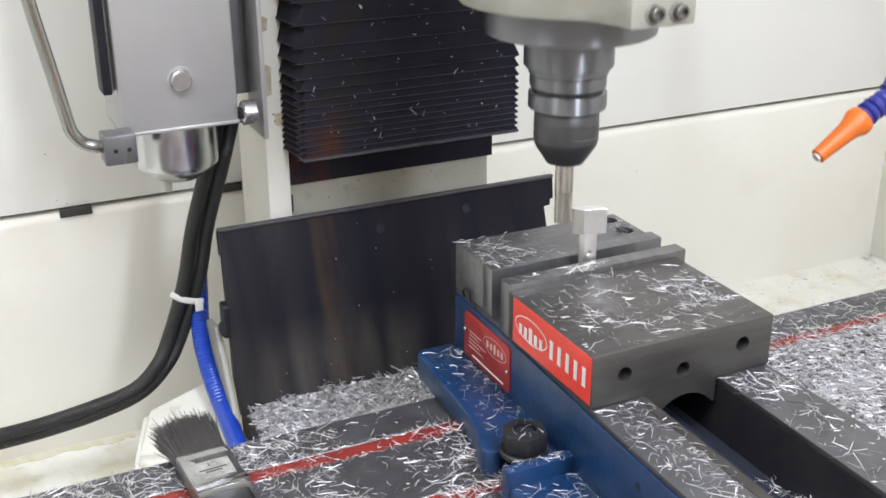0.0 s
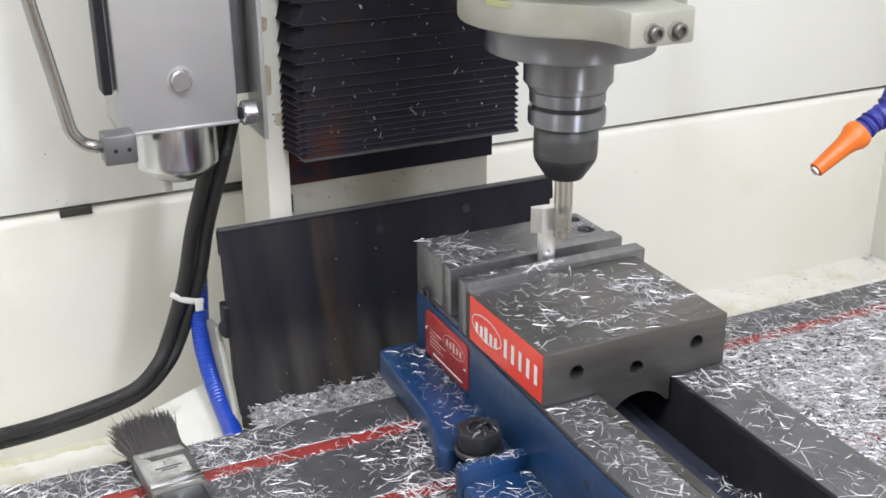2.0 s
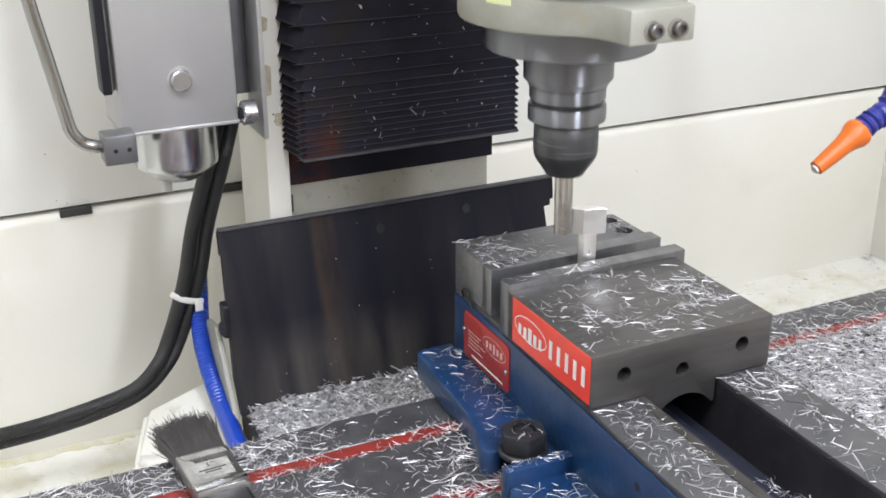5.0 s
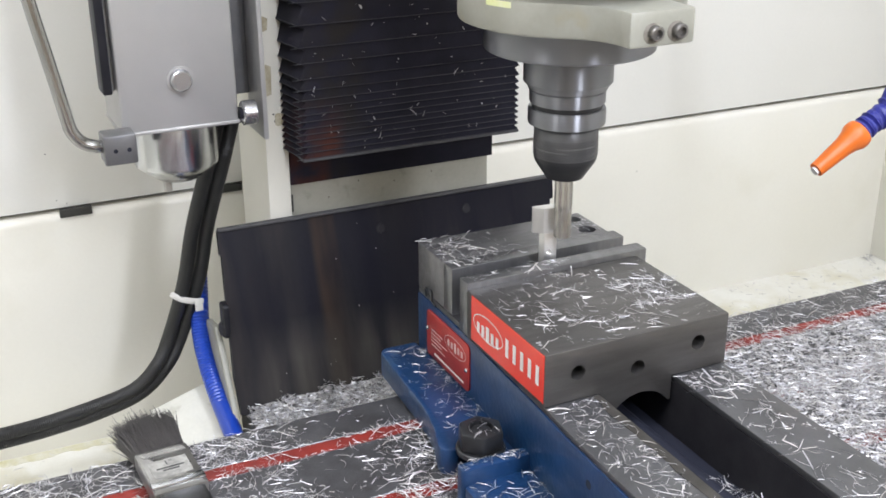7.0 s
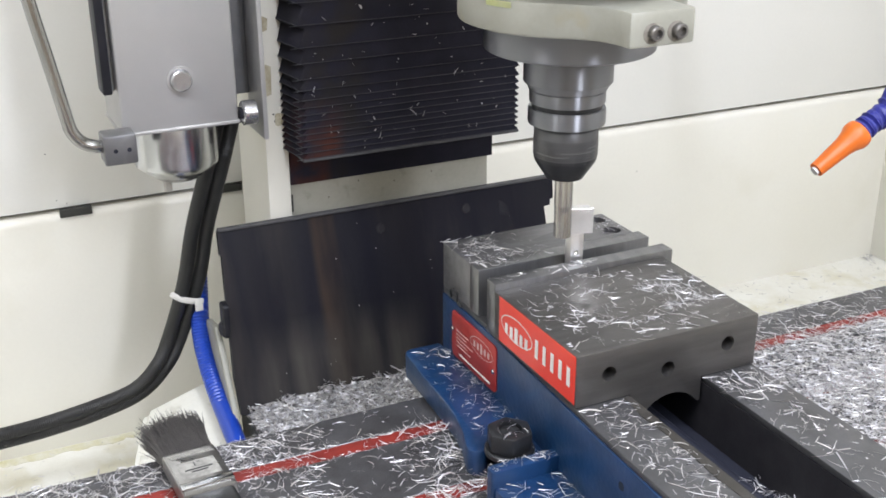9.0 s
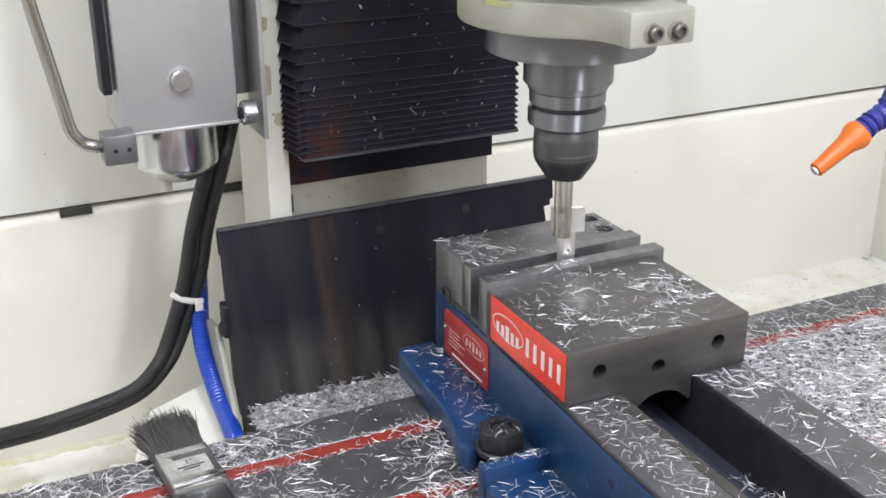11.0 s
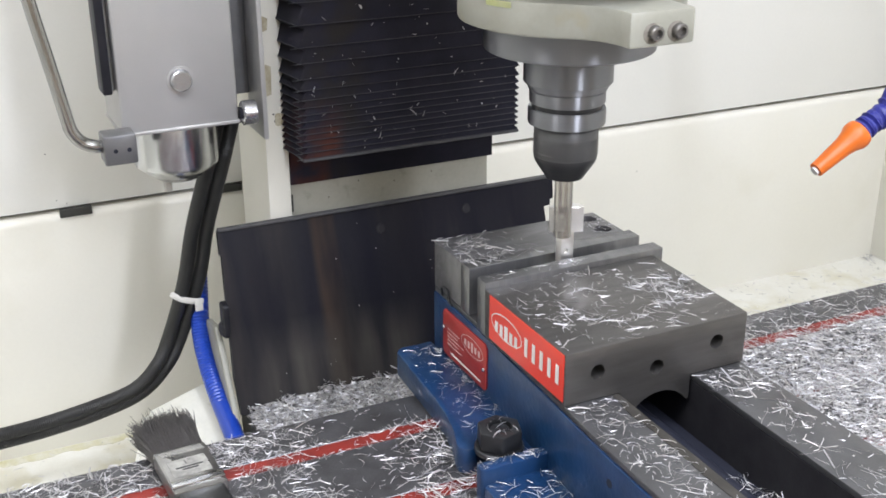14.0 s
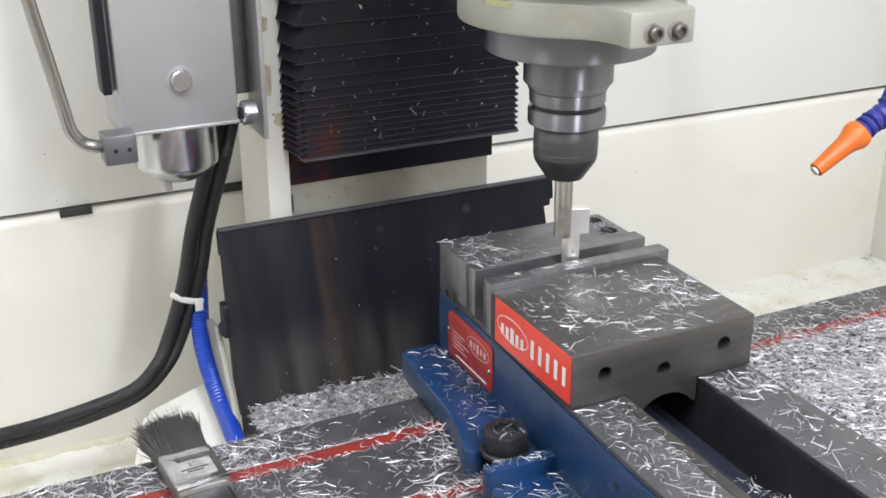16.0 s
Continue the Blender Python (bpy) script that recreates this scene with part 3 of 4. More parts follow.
def vise():
    v = thing("machine_vise", (0.075, -0.05, 0), "heavy milling vise with grey steel jaws and a blue cast body", "vise")
    zb = 0.0775
    # body: two walls and floor in section, drawn out along y
    left = [(0.0058, 0.112), (0.0050, 0.01), (0.0010, -0.095), (-0.0015, -0.14), (-0.0030, -0.20), (-0.0040, -0.33), (0.0435, -0.33), (0.0435, 0.112)]
    right = [(0.1525 - x, y) for x, y in left]
    right = [(0.109 if abs(x - 0.109) < 1e-3 else x, y) for x, y in right]
    part("body", prism(left, 0.0, zb - 0.005, "z", 0.0012), BLUE, v, "dark blue enamelled cast body wall")
    part("body", prism(right[::-1], 0.0, zb - 0.005, "z", 0.0012), BLUE, v, "dark blue enamelled cast body wall")
    part("channel_floor", box(0.0437, 0.1088, -0.33, 0.112, 0.0, 0.030), DARK_HOLE, v, "channel floor darkened as in deep shade")
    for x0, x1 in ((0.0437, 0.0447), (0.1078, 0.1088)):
        part("channel_wall", box(x0, x1, -0.33, 0.03, 0.0302, zb - 0.0052), CHANNEL, v, "oily channel wall, darkened as in shade")
    part("bed_rail", prism([(x + 0.0012 if x < 0.04 else x + 0.001, y) for x, y in left], zb - 0.0048, zb, "z", 0.0006), RAIL, v, "ground steel bed rail")
    part("bed_rail", prism([(x - 0.0012 if x > 0.12 else x - 0.001, y) for x, y in right[::-1]], zb - 0.0048, zb, "z", 0.0006), RAIL, v, "ground steel bed rail")
    part("screw", lathe([(0.0085, 0), (0.0085, 0.33)], (0.085, -0.33, 0.0320), (0, 1, 0), 24), DARK_HOLE, v, "vise screw darkened as in deep shade")
    # flange with bolt notch
    part("clamp_flange", prism(FLANGE, 0.0005, 0.023, "z", 0.0026), BLUE, v, "dark blue clamping flange strewn with chips")
    part("clamp_flange", box(-0.012, 0.004, -0.085, -0.030, 0.0005, 0.0205, 0.002), BLUE, v)
    part("clamp_ear", prism(rounded(-0.0515, 0.0035, -0.090, -0.0795, 0.003), 0.0005, 0.030, "z", 0.0015), BLUE, v, "raised blue lip beside the bolt notch")
    part("clamp_flange", prism(rounded(-0.0505, 0.012, -0.27, -0.0895, 0.004), 0.0005, 0.0180, "z", 0.002), BLUE, v, "dark blue clamping flange strewn with chips")
    # jaws
    fixed = part("fixed_jaw", box(0.0065, 0.1610, 0.0622, 0.112, zb + 0.0003, 0.118, 0.0012), JAW_FIXED, v, "grey ground steel fixed jaw")
    cut(fixed, lathe([(0.0075, 0), (0.0075, 0.02)], (0.1480, 0.0985, 0.104), (0, 0, 1), 24), lathe([(0.0075, 0), (0.0075, 0.02)], (0.1470, 0.0740, 0.104), (0, 0, 1), 24))
    for x, y in ((0.1480, 0.0985), (0.1470, 0.0740)):
        part("socket_screw", lathe([(0.0068, 0), (0.0068, 0.009), (0.0055, 0.010)], (x, y, 0.1041), (0, 0, 1), 20), NUT, v)
    part("jaw_plate", box(0.0062, 0.1660, 0.0465, 0.0620, zb + 0.0004, 0.1184, 0.0009), JAW_PLATE, v, "hardened steel jaw plate")
    section = [(0.0, zb + 0.0003), (0.0449, zb + 0.0003), (0.0449, 0.0585), (0.1060, 0.0585), (0.1060, zb + 0.0003), (0.1524, zb + 0.0003), (0.1524, 0.118), (0.0, 0.118)]
    moving = part("moving_jaw", prism(section, -0.1095, 0.0080, "y", 0.0012), JAW, v, "grey ground steel moving jaw with an arched keel")
    cut(moving, lathe([(0.0290, 0), (0.0290, 0.13)], (0.0800, -0.12, 0.0420), (0, 1, 0), 40), *[lathe([(0.0057, 0), (0.0057, 0.03)], (x, -0.112, z), (0, 1, 0), 20) for x, z in ((0.0265, 0.0990), (0.0755, 0.0915), (0.1265, 0.1000))])
    # oil film along the inner edge of the left rail
    film = [(0.0442, -0.33), (0.0442, -0.1100)] + [(0.0372 + 0.0030 * noise.noise(Vector((k * 0.37, 1.3, 0))), -0.1100 - 0.22 * k / 30) for k in range(31)]
    part("oil_film", prism(film, zb + 0.0001, zb + 0.0004, "z"), OILY, v, "brown oil film on the rail edge")
    part("jaw_plate", box(0.0008, 0.1620, 0.0082, 0.0222, zb + 0.0004, 0.1225, 0.0009), JAW_PLATE, v, "hardened steel jaw plate")
    # sticker on the moving jaw: an oval mark and white bars for its lettering
    st = part("sticker", prism([(-0.0012, 0.0815), (-0.0012, 0.1172), (-0.1088, 0.1172), (-0.1088, 0.0815)], -0.0006, -0.0001, "x"), RED, v, "bright red sticker with white marks")
    oval_ring(st, -0.0009, -0.0285, 0.1000, 0.0235, 0.0098, 0.0010, WHITE_INK)
    for k, (h, wd) in enumerate(((0.0085, 0.0052), (0.0085, 0.0056), (0.0125, 0.0066), (0.0085, 0.0056), (0.0085, 0.0052))):
        bar(st, -0.0009, -0.0135 - 0.0074 * k, 0.0965, wd * 0.75, h, WHITE_INK)
    for k in range(5):
        bar(st, -0.0009, -0.0580 - 0.0108 * k, 0.0995, 0.0042, 0.0145, WHITE_INK)
    # plate on the blue body
    px, dy, dz = 0.0038, 0.0065, -0.0040
    pl = part("rating_plate", prism(rounded(0.0045 + dy, 0.083 + dy, 0.0305 + dz, 0.0715 + dz, 0.005), px, px + 0.0014, "x", 0.0003), RED_PLATE, v, "dull red printed metal plate")
    oval_ring(pl, px - 0.0002, 0.029 + dy, 0.0590 + dz, 0.0195, 0.0078, 0.0007, PALE_INK)
    for k in range(5):
        bar(pl, px - 0.0001, 0.041 + dy - 0.006 * k, 0.0585 + dz, 0.0032, 0.0055 if k != 2 else 0.0085, PALE_INK)
    for k, (a, c) in enumerate(((0.074, 0.052), (0.074, 0.056), (0.074, 0.044), (0.074, 0.054), (0.074, 0.048))):
        bar(pl, px - 0.0001, (a + c) / 2 + dy, 0.0560 + dz - 0.0034 * k, a - c, 0.0008, PALE_INK)
    bar(pl, px - 0.0001, 0.041 + dy, 0.0355 + dz, 0.054, 0.0016, WHITE_INK)
    for y, z in ((0.0805, 0.0545), (0.0085, 0.0490)):
        part("rivet", lathe([(0.0020, 0), (0.0020, 0.0008), (0.0012, 0.0016)], (px, y + dy, z + dz), (-1, 0, 0), 14), CHROME, pl)
    part("spring_clip", tube([(0.0055, 0.094, 0.076), (0.0045, 0.093, 0.084), (0.0045, 0.082, 0.0855), (0.0045, 0.080, 0.077), (0.0045, 0.074, 0.075)], 0.0009, 8, 4), NUT, v, "small bent wire clip")
    part("side_hole", lathe([(0.0032, 0), (0.0032, 0.0006)], (-0.0018, -0.172, 0.0555), (-1, 0, 0), 20), DARK_HOLE, v)
    MOVING.append(v)
    # clamping stud
    nx, ny = -0.0228, -0.0612
    s = thing("clamp_stud", (nx, ny, 0), "black hexagon nut on a washer clamping the vise", "clamp nut")
    part("washer", lathe([(0.0170, 0.0232), (0.0182, 0.0238), (0.0182, 0.0268), (0.0172, 0.0278)], (nx, ny, 0), (0, 0, 1), 36), NUT, s)
    hexa = [(nx + 0.0175 * math.cos(radians(60 * k + 12)), ny + 0.0175 * math.sin(radians(60 * k + 12))) for k in range(6)]
    nut = part("hex_nut", prism(hexa, 0.0279, 0.0430, "z", 0.0022), NUT, s)
    cut(nut, lathe([(0.0088, 0), (0.0088, 0.02)], (nx, ny, 0.0385), (0, 0, 1), 28))
    part("stud", lathe([(0.0070, 0.0), (0.0070, 0.0408), (0.0058, 0.0416)], (nx, ny, 0), (0, 0, 1), 24), NUT, s)
    MOVING.append(s)
    sp = scatter(240, 0.003, 0.149, -0.107, -0.002, 0.1181, 0.014, 0.10, 41, lambda x, y, r: clumps(x, y, 30, 0.05) or r.random() < 0.3)
    sp += scatter(170, 0.100, 0.150, -0.075, -0.02, 0.1181, 0.013, 0.2, 49, lambda x, y, r: clumps(x, y, 45, 0.1) or r.random() < 0.1)
    sp += scatter(150, 0.008, 0.075, 0.050, 0.110, 0.1185, 0.013, 0.15, 42, lambda x, y, r: x < 0.045 or r.random() < 0.25)
    sp += scatter(46, 0.136, 0.158, 0.066, 0.106, 0.1181, 0.006, 0.2, 50)
    sp += scatter(26, 0.002, 0.15, 0.010, 0.021, 0.1226, 0.009, 0.1, 43, lambda x, y, r: x < 0.1)
    sp += scatter(230, 0.003, 0.041, -0.32, -0.112, 0.0776, 0.015, 0.15, 44)
    sp += scatter(190, 0.110, 0.147, -0.32, -0.112, 0.0776, 0.016, 0.15, 45, lambda x, y, r: r.random() < (1.0 if y > -0.15 else 0.22))
    sp += scatter(330, 0.066, 0.106, -0.32, -0.185, 0.0303, 0.015, 0.4, 46, None, 0.006)
    sp += scatter(110, 0.076, 0.107, -0.250, -0.180, 0.0303, 0.012, 0.5, 70, None, 0.010)
    sp += scatter(40, 0.050, 0.106, -0.32, -0.115, 0.0303, 0.005, 0.3, 59)
    sp += scatter(70, 0.0000, 0.0060, -0.035, 0.10, 0.0232, 0.017, 0.35, 60)
    sp += scatter(60, -0.004, 0.004, -0.30, -0.09, 0.0183, 0.012, 0.4, 68)
    sp += scatter(60, -0.029, -0.001, -0.04, 0.112, 0.0231, 0.013, 0.15, 47, lambda x, y, r: clumps(x, y, 30, -0.1) or r.random() < 0.2)
    sp += scatter(150, -0.048, 0.010, -0.20, -0.092, 0.0181, 0.014, 0.2, 48)
    sp += scatter(60, -0.048, 0.001, -0.090, -0.080, 0.0301, 0.009, 0.2, 51)
    sp += scatter(7, 0.112, 0.138, -0.30, -0.13, 0.0776, 0.026, 0.2, 53)
    sp += scatter(10, 0.010, 0.038, -0.30, -0.13, 0.0776, 0.024, 0.2, 54)
    # short crumbs between the long slivers
    sp += scatter(130, 0.003, 0.041, -0.32, -0.112, 0.0776, 0.006, 0.2, 55)
    sp += scatter(70, 0.110, 0.150, -0.32, -0.112, 0.0776, 0.006, 0.2, 56)
    sp += scatter(110, 0.003, 0.149, -0.107, -0.002, 0.1181, 0.006, 0.2, 57)
    sp += scatter(50, -0.048, 0.001, -0.20, 0.10, 0.0231, 0.006, 0.2, 58, lambda x, y, r: y > -0.03 and x > -0.030)
    sp += scatter(16, -0.033, -0.013, -0.072, -0.051, 0.0432, 0.009, 0.2, 52)
    MOVING.append(chips("vise_chips", sp, 12, "curled aluminium chips strewn over the vise", 0.8))


def bar(parent, x, y, z, wide, high, mat):
    part("ink_bar", box(x - 0.0002, x, y - wide / 2, y + wide / 2, z - high / 2, z + high / 2), mat, parent)


def oval_ring(parent, x, y, z, a, b, w, mat):
    bm = bmesh.new()
    n, rows = 40, []
    for da in (0, w):
        rows.append([bm.verts.new((x, y + (a - da) * math.cos(2 * math.pi * k / n), z + (b - da) * math.sin(2 * math.pi * k / n))) for k in range(n)])
    for k in range(n):
        bm.faces.new((rows[0][k], rows[0][(k + 1) % n], rows[1][(k + 1) % n], rows[1][k]))
    part("ink_oval", bm, mat, parent)


def workpiece():
    w = thing("workpiece", (0.081, 0.029, 0.10), "bright freshly milled aluminium part held in the jaws", "workpiece")
    cx, cy = 0.081, 0.029
    plan = [(0.0693, 0.0328), (0.0765, 0.0272), (0.0942, 0.0222), (0.0940, 0.0310), (0.0860, 0.0345), (0.0708, 0.0360)]
    head = part("head", prism(plan, 0.1430, 0.1640, "z", 0.0004), ALUMINIUM, w)
    head.data.set_sharp_from_angle(angle=radians(12))
    neck = part("neck", prism([(cx - 0.0058, cy + 0.003), (cx - 0.0035, cy - 0.002), (cx + 0.0065, cy - 0.0045), (cx + 0.0070, cy + 0.004), (cx, cy + 0.007)], 0.1095, 0.1431, "z", 0.0006), ALUMINIUM, w)
    cut(neck, lathe([(0.0021, 0), (0.0021, 0.006)], (cx + 0.0002, cy - 0.0065, 0.1275), (0, 1, 0), 16))
    part("stub", box(cx - 0.0055, cx + 0.006, 0.0224, 0.0463, 0.085, 0.110, 0.0006), ALUMINIUM, w)
    MOVING.append(w)
    rng = random.Random(3)
    sp = [(cx + rng.gauss(0, 0.006), 0.016 + rng.gauss(0, 0.003), 0.1226, 0.008, 0.3) for _ in range(16)]
    sp += [(cx - 0.004 + rng.gauss(0, 0.008), 0.002 + rng.gauss(0, 0.004), 0.1181, 0.009, 0.4) for _ in range(26)]
    MOVING.append(chips("cutting_chips", sp, 19, "small bright chips gathered by the workpiece"))


# ---------------------------------------------------------------- spindle
SX, SY = 0.0717, 0.0195
EX0, EX1, EY, EZ = 0.0465, 0.0965, -0.093, 0.3245   # ears of the clamp ring


def spindle():
    h = thing("spindle_head", (SX, SY, 0.30), "ivory painted spindle head with a steel nose flange", "spindle head")
    plan = [(SX + 0.0817 * math.cos(radians(a)), SY + 0.0817 * math.sin(radians(a))) for a in range(-64, 241, 5)]
    # the ring runs into the ears in a hollow curve
    p0, p1, p2 = Vector(plan[-1]), Vector((0.0485, -0.0640)), Vector((EX0, EY))
    plan += [tuple(p0 * (1 - k) ** 2 + p1 * 2 * k * (1 - k) + p2 * k * k) for k in (0.14, 0.28, 0.42, 0.56, 0.70, 0.85)]
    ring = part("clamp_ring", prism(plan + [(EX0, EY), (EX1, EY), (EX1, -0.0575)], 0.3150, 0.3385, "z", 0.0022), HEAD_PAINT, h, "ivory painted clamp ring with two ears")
    bm, arc = bmesh.new(), [radians(194.5 + 1.9 * k) for k in range(9)]
    low, high = [[bm.verts.new((SX + 0.0820 * math.cos(a), SY + 0.0820 * math.sin(a), z)) for a in arc] for z in (0.3330, 0.3372)]
    for k in range(8):
        bm.faces.new((low[k], low[k + 1], high[k + 1], high[k]))
    bmesh.ops.solidify(bm, geom=list(bm.faces), thickness=0.0002)
    part("paper_tag", bm, TAG, ring, "pale yellow-green label")
    part("casting", box(-0.010, 0.154, -0.085, 0.305, 0.372, 0.62, 0.01), CASTING, h)
    part("neck", lathe([(0.060, 0.315), (0.060, 0.3722)], (SX, SY, 0), (0, 0, 1), 48), NUT, h, "dark spindle neck")
    for x in (EX0 + 0.0178, EX0 + 0.0362):
        b = part("clamp_screw", lathe([(0.0046, 0), (0.0050, 0.001), (0.0050, 0.005), (0.0044, 0.0058), (0.0028, 0.0059), (0.0026, 0.003)], (x, EY + 0.0002, EZ), (0, -1, 0), 24), NOZZLE_STEEL, h, "socket head screw")
        part("smudge", lathe([(0.0070, 0), (0.0064, 0.0004)], (x - 0.0012, EY + 0.0001, EZ - 0.0005), (0, -1, 0), 18), SMUDGE, b)
    part("nose_flange", lathe([(0.0605, 0.2920), (0.0625, 0.2932), (0.0630, 0.295), (0.0630, 0.3155)], (SX, SY, 0), (0, 0, 1), 72), STEEL, h, "ground steel flange")
    LIFTED.append(h)
    t = thing("tool_holder", (SX, SY, 0.25), "steel collet holder with a black collet nut", "tool holder")
    part("spindle_nose", lathe([(0.0295, 0.2625), (0.0300, 0.2645), (0.0332, 0.2680), (0.0332, 0.284), (0.0332, 0.2922)], (SX, SY, 0), (0, 0, 1), 64), STEEL, t, "ground steel spindle nose")
    part("drive_ring", lathe([(0.024, 0.2515), (0.0278, 0.2520), (0.0284, 0.2530), (0.0284, 0.2612), (0.0275, 0.2620), (0.0275, 0.2627)], (SX, SY, 0), (0, 0, 1), 64), STEEL, t)
    part("groove", lathe([(0.0262, 0.2480), (0.0262, 0.2517)], (SX, SY, 0), (0, 0, 1), 48), NUT, t, "dark groove")
    part("holder_flange", lathe([(0.0270, 0.2355), (0.0288, 0.2362), (0.0291, 0.2375), (0.0291, 0.2470), (0.0285, 0.2482)], (SX, SY, 0), (0, 0, 1), 64), STEEL, t)
    nut = part("collet_nut", lathe([(0.0125, 0.1925), (0.0145, 0.1932), (0.0165, 0.1965), (0.0225, 0.2055), (0.0238, 0.2085), (0.0240, 0.2100), (0.0240, 0.2335), (0.0235, 0.2346), (0.0225, 0.2357)], (SX, SY, 0), (0, 0, 1), 64), NUT, t, "black oxide collet nut")
    part("nut_band", lathe([(0.0238, 0.2105), (0.02415, 0.2110), (0.02415, 0.2325), (0.0238, 0.2330)], (SX, SY, 0), (0, 0, 1), 64), NUT_BAND, nut, "grey band round the nut")
    for k in range(6):
        a = radians(60 * k)
        c = box(-0.0035, 0.0035, -0.0008, 0.0008, -0.0075, 0.0075, 0.0004, 1)
        bmesh.ops.transform(c, matrix=Matrix.Translation((SX, SY, 0.2190)) @ Matrix.Rotation(a, 4, "Z") @ Matrix.Translation((0, -0.0236, 0)), verts=c.verts)
        part("wrench_slot", c, NUT, nut)
    for k in range(4):
        a = radians(60 * k + 22)
        c = box(-0.004 + 0.0012 * (k % 2), 0.004, -0.0002, 0.0002, -0.0006, 0.0006)
        bmesh.ops.transform(c, matrix=Matrix.Translation((SX, SY, 0.2150 + 0.003 * (k % 3))) @ Matrix.Rotation(a, 4, "Z") @ Matrix.Translation((0, -0.02425, 0)), verts=c.verts)
        part("etched_mark", c, PALE_STEEL, nut)
    SPINNING.append(t)
    e = thing("end_mill", (SX, SY, 0.17), "bright four-flute end mill spinning in the collet", "cutting tool")
    part("shank", lathe([(0.0070, 0.170), (0.0070, 0.1935)], (SX, SY, 0), (0, 0, 1), 32), CARBIDE, e)
    bm, rings, n = bmesh.new(), [], 48
    for k in range(26):
        z = 0.1440 + 0.0265 * k / 25
        ring = []
        for j in range(n):
            a = 2 * math.pi * j / n
            s = ((a / (2 * math.pi) * 4) % 1.0)
            r = 0.0070 * (1.0 - 0.10 * math.sin(math.pi * min(1, max(0, (s - 0.18) / 0.82))) ** 0.8 * (1 - 0.9 * max(0, (k - 20) / 5)))
            w = a + (z - 0.144) / 0.0063 * 0.58
            ring.append(bm.verts.new((SX + r * math.cos(w), SY + r * math.sin(w), z)))
        rings.append(ring)
    for a, b in zip(rings, rings[1:]):
        for j in range(n):
            bm.faces.new((a[j], a[(j + 1) % n], b[(j + 1) % n], b[j]))
    bm.faces.new(rings[0][::-1])
    bm.faces.new(rings[-1])
    part("fluted_body", bm, CARBIDE, e)
    SPINNING.append(e)


NOZZLE_STEEL = material("dull_screw_steel", (0.22, 0.21, 0.20), rough=0.35, metal=0.8)
TAG = material("yellow_green_tag", (0.62, 0.66, 0.24), (0.70, 0.70, 0.50), 60, 300, 0.5)
NUT_BAND = material("greyer_black_oxide", (0.135, 0.135, 0.14), (0.10, 0.101, 0.105), 80, 600, 0.4, 0.6, 0.08, 0.3)
BRIGHT_STEEL = material("bright_turned_steel", (0.52, 0.52, 0.54), (0.42, 0.42, 0.43), 160, 500, 0.26, 0.9, 0.0, 0.1)
PALE_STEEL = material("etched_steel", (0.35, 0.35, 0.35), rough=0.4, metal=0.5)


def coolant_nozzle():
    n = thing("coolant_nozzle", (0.345, 0.0, 0.20), "orange coolant nozzle on a blue jointed hose", "coolant nozzle")
    a, b = Vector((0.3045, 0.0, 0.1690)), Vector((0.3485, 0.0, 0.1965))
    d = (b - a).normalized()
    ln = (b - a).length
    part("nozzle", lathe([(0.0046, 0.0), (0.0064, 0.0005), (0.0084, ln * 0.60), (0.0098, ln * 0.74), (0.0124, ln * 0.86), (0.0126, ln * 0.94), (0.0118, ln)], a, d, 32), ORANGE, n)
    part("tip", lathe([(0.0030, -0.002), (0.0038, -0.002), (0.0038, 0.002)], a, d, 20), WHITE_INK, n, "white plastic tip")
    path = smooth_path([b, b + d * 0.014, (0.378, 0.0, 0.2165), (0.418, 0.01, 0.285), (0.40, 0.04, 0.37), (0.33, 0.08, 0.43), (0.16, 0.10, 0.45)], 2)
    for p, q in zip(path, path[1:]):
        w = (q - p).normalized()
        m = (q - p).length
        part("hose_segment", lathe([(0.0070, -0.004), (0.0092, 0.0), (0.0102, m * 0.25), (0.0098, m * 0.45), (0.0076, m * 0.62), (0.0082, m * 0.72), (0.0106, m * 0.86), (0.0095, m)], p, w, 24), BLUE_PLASTIC, n)
    LIFTED.append(n)


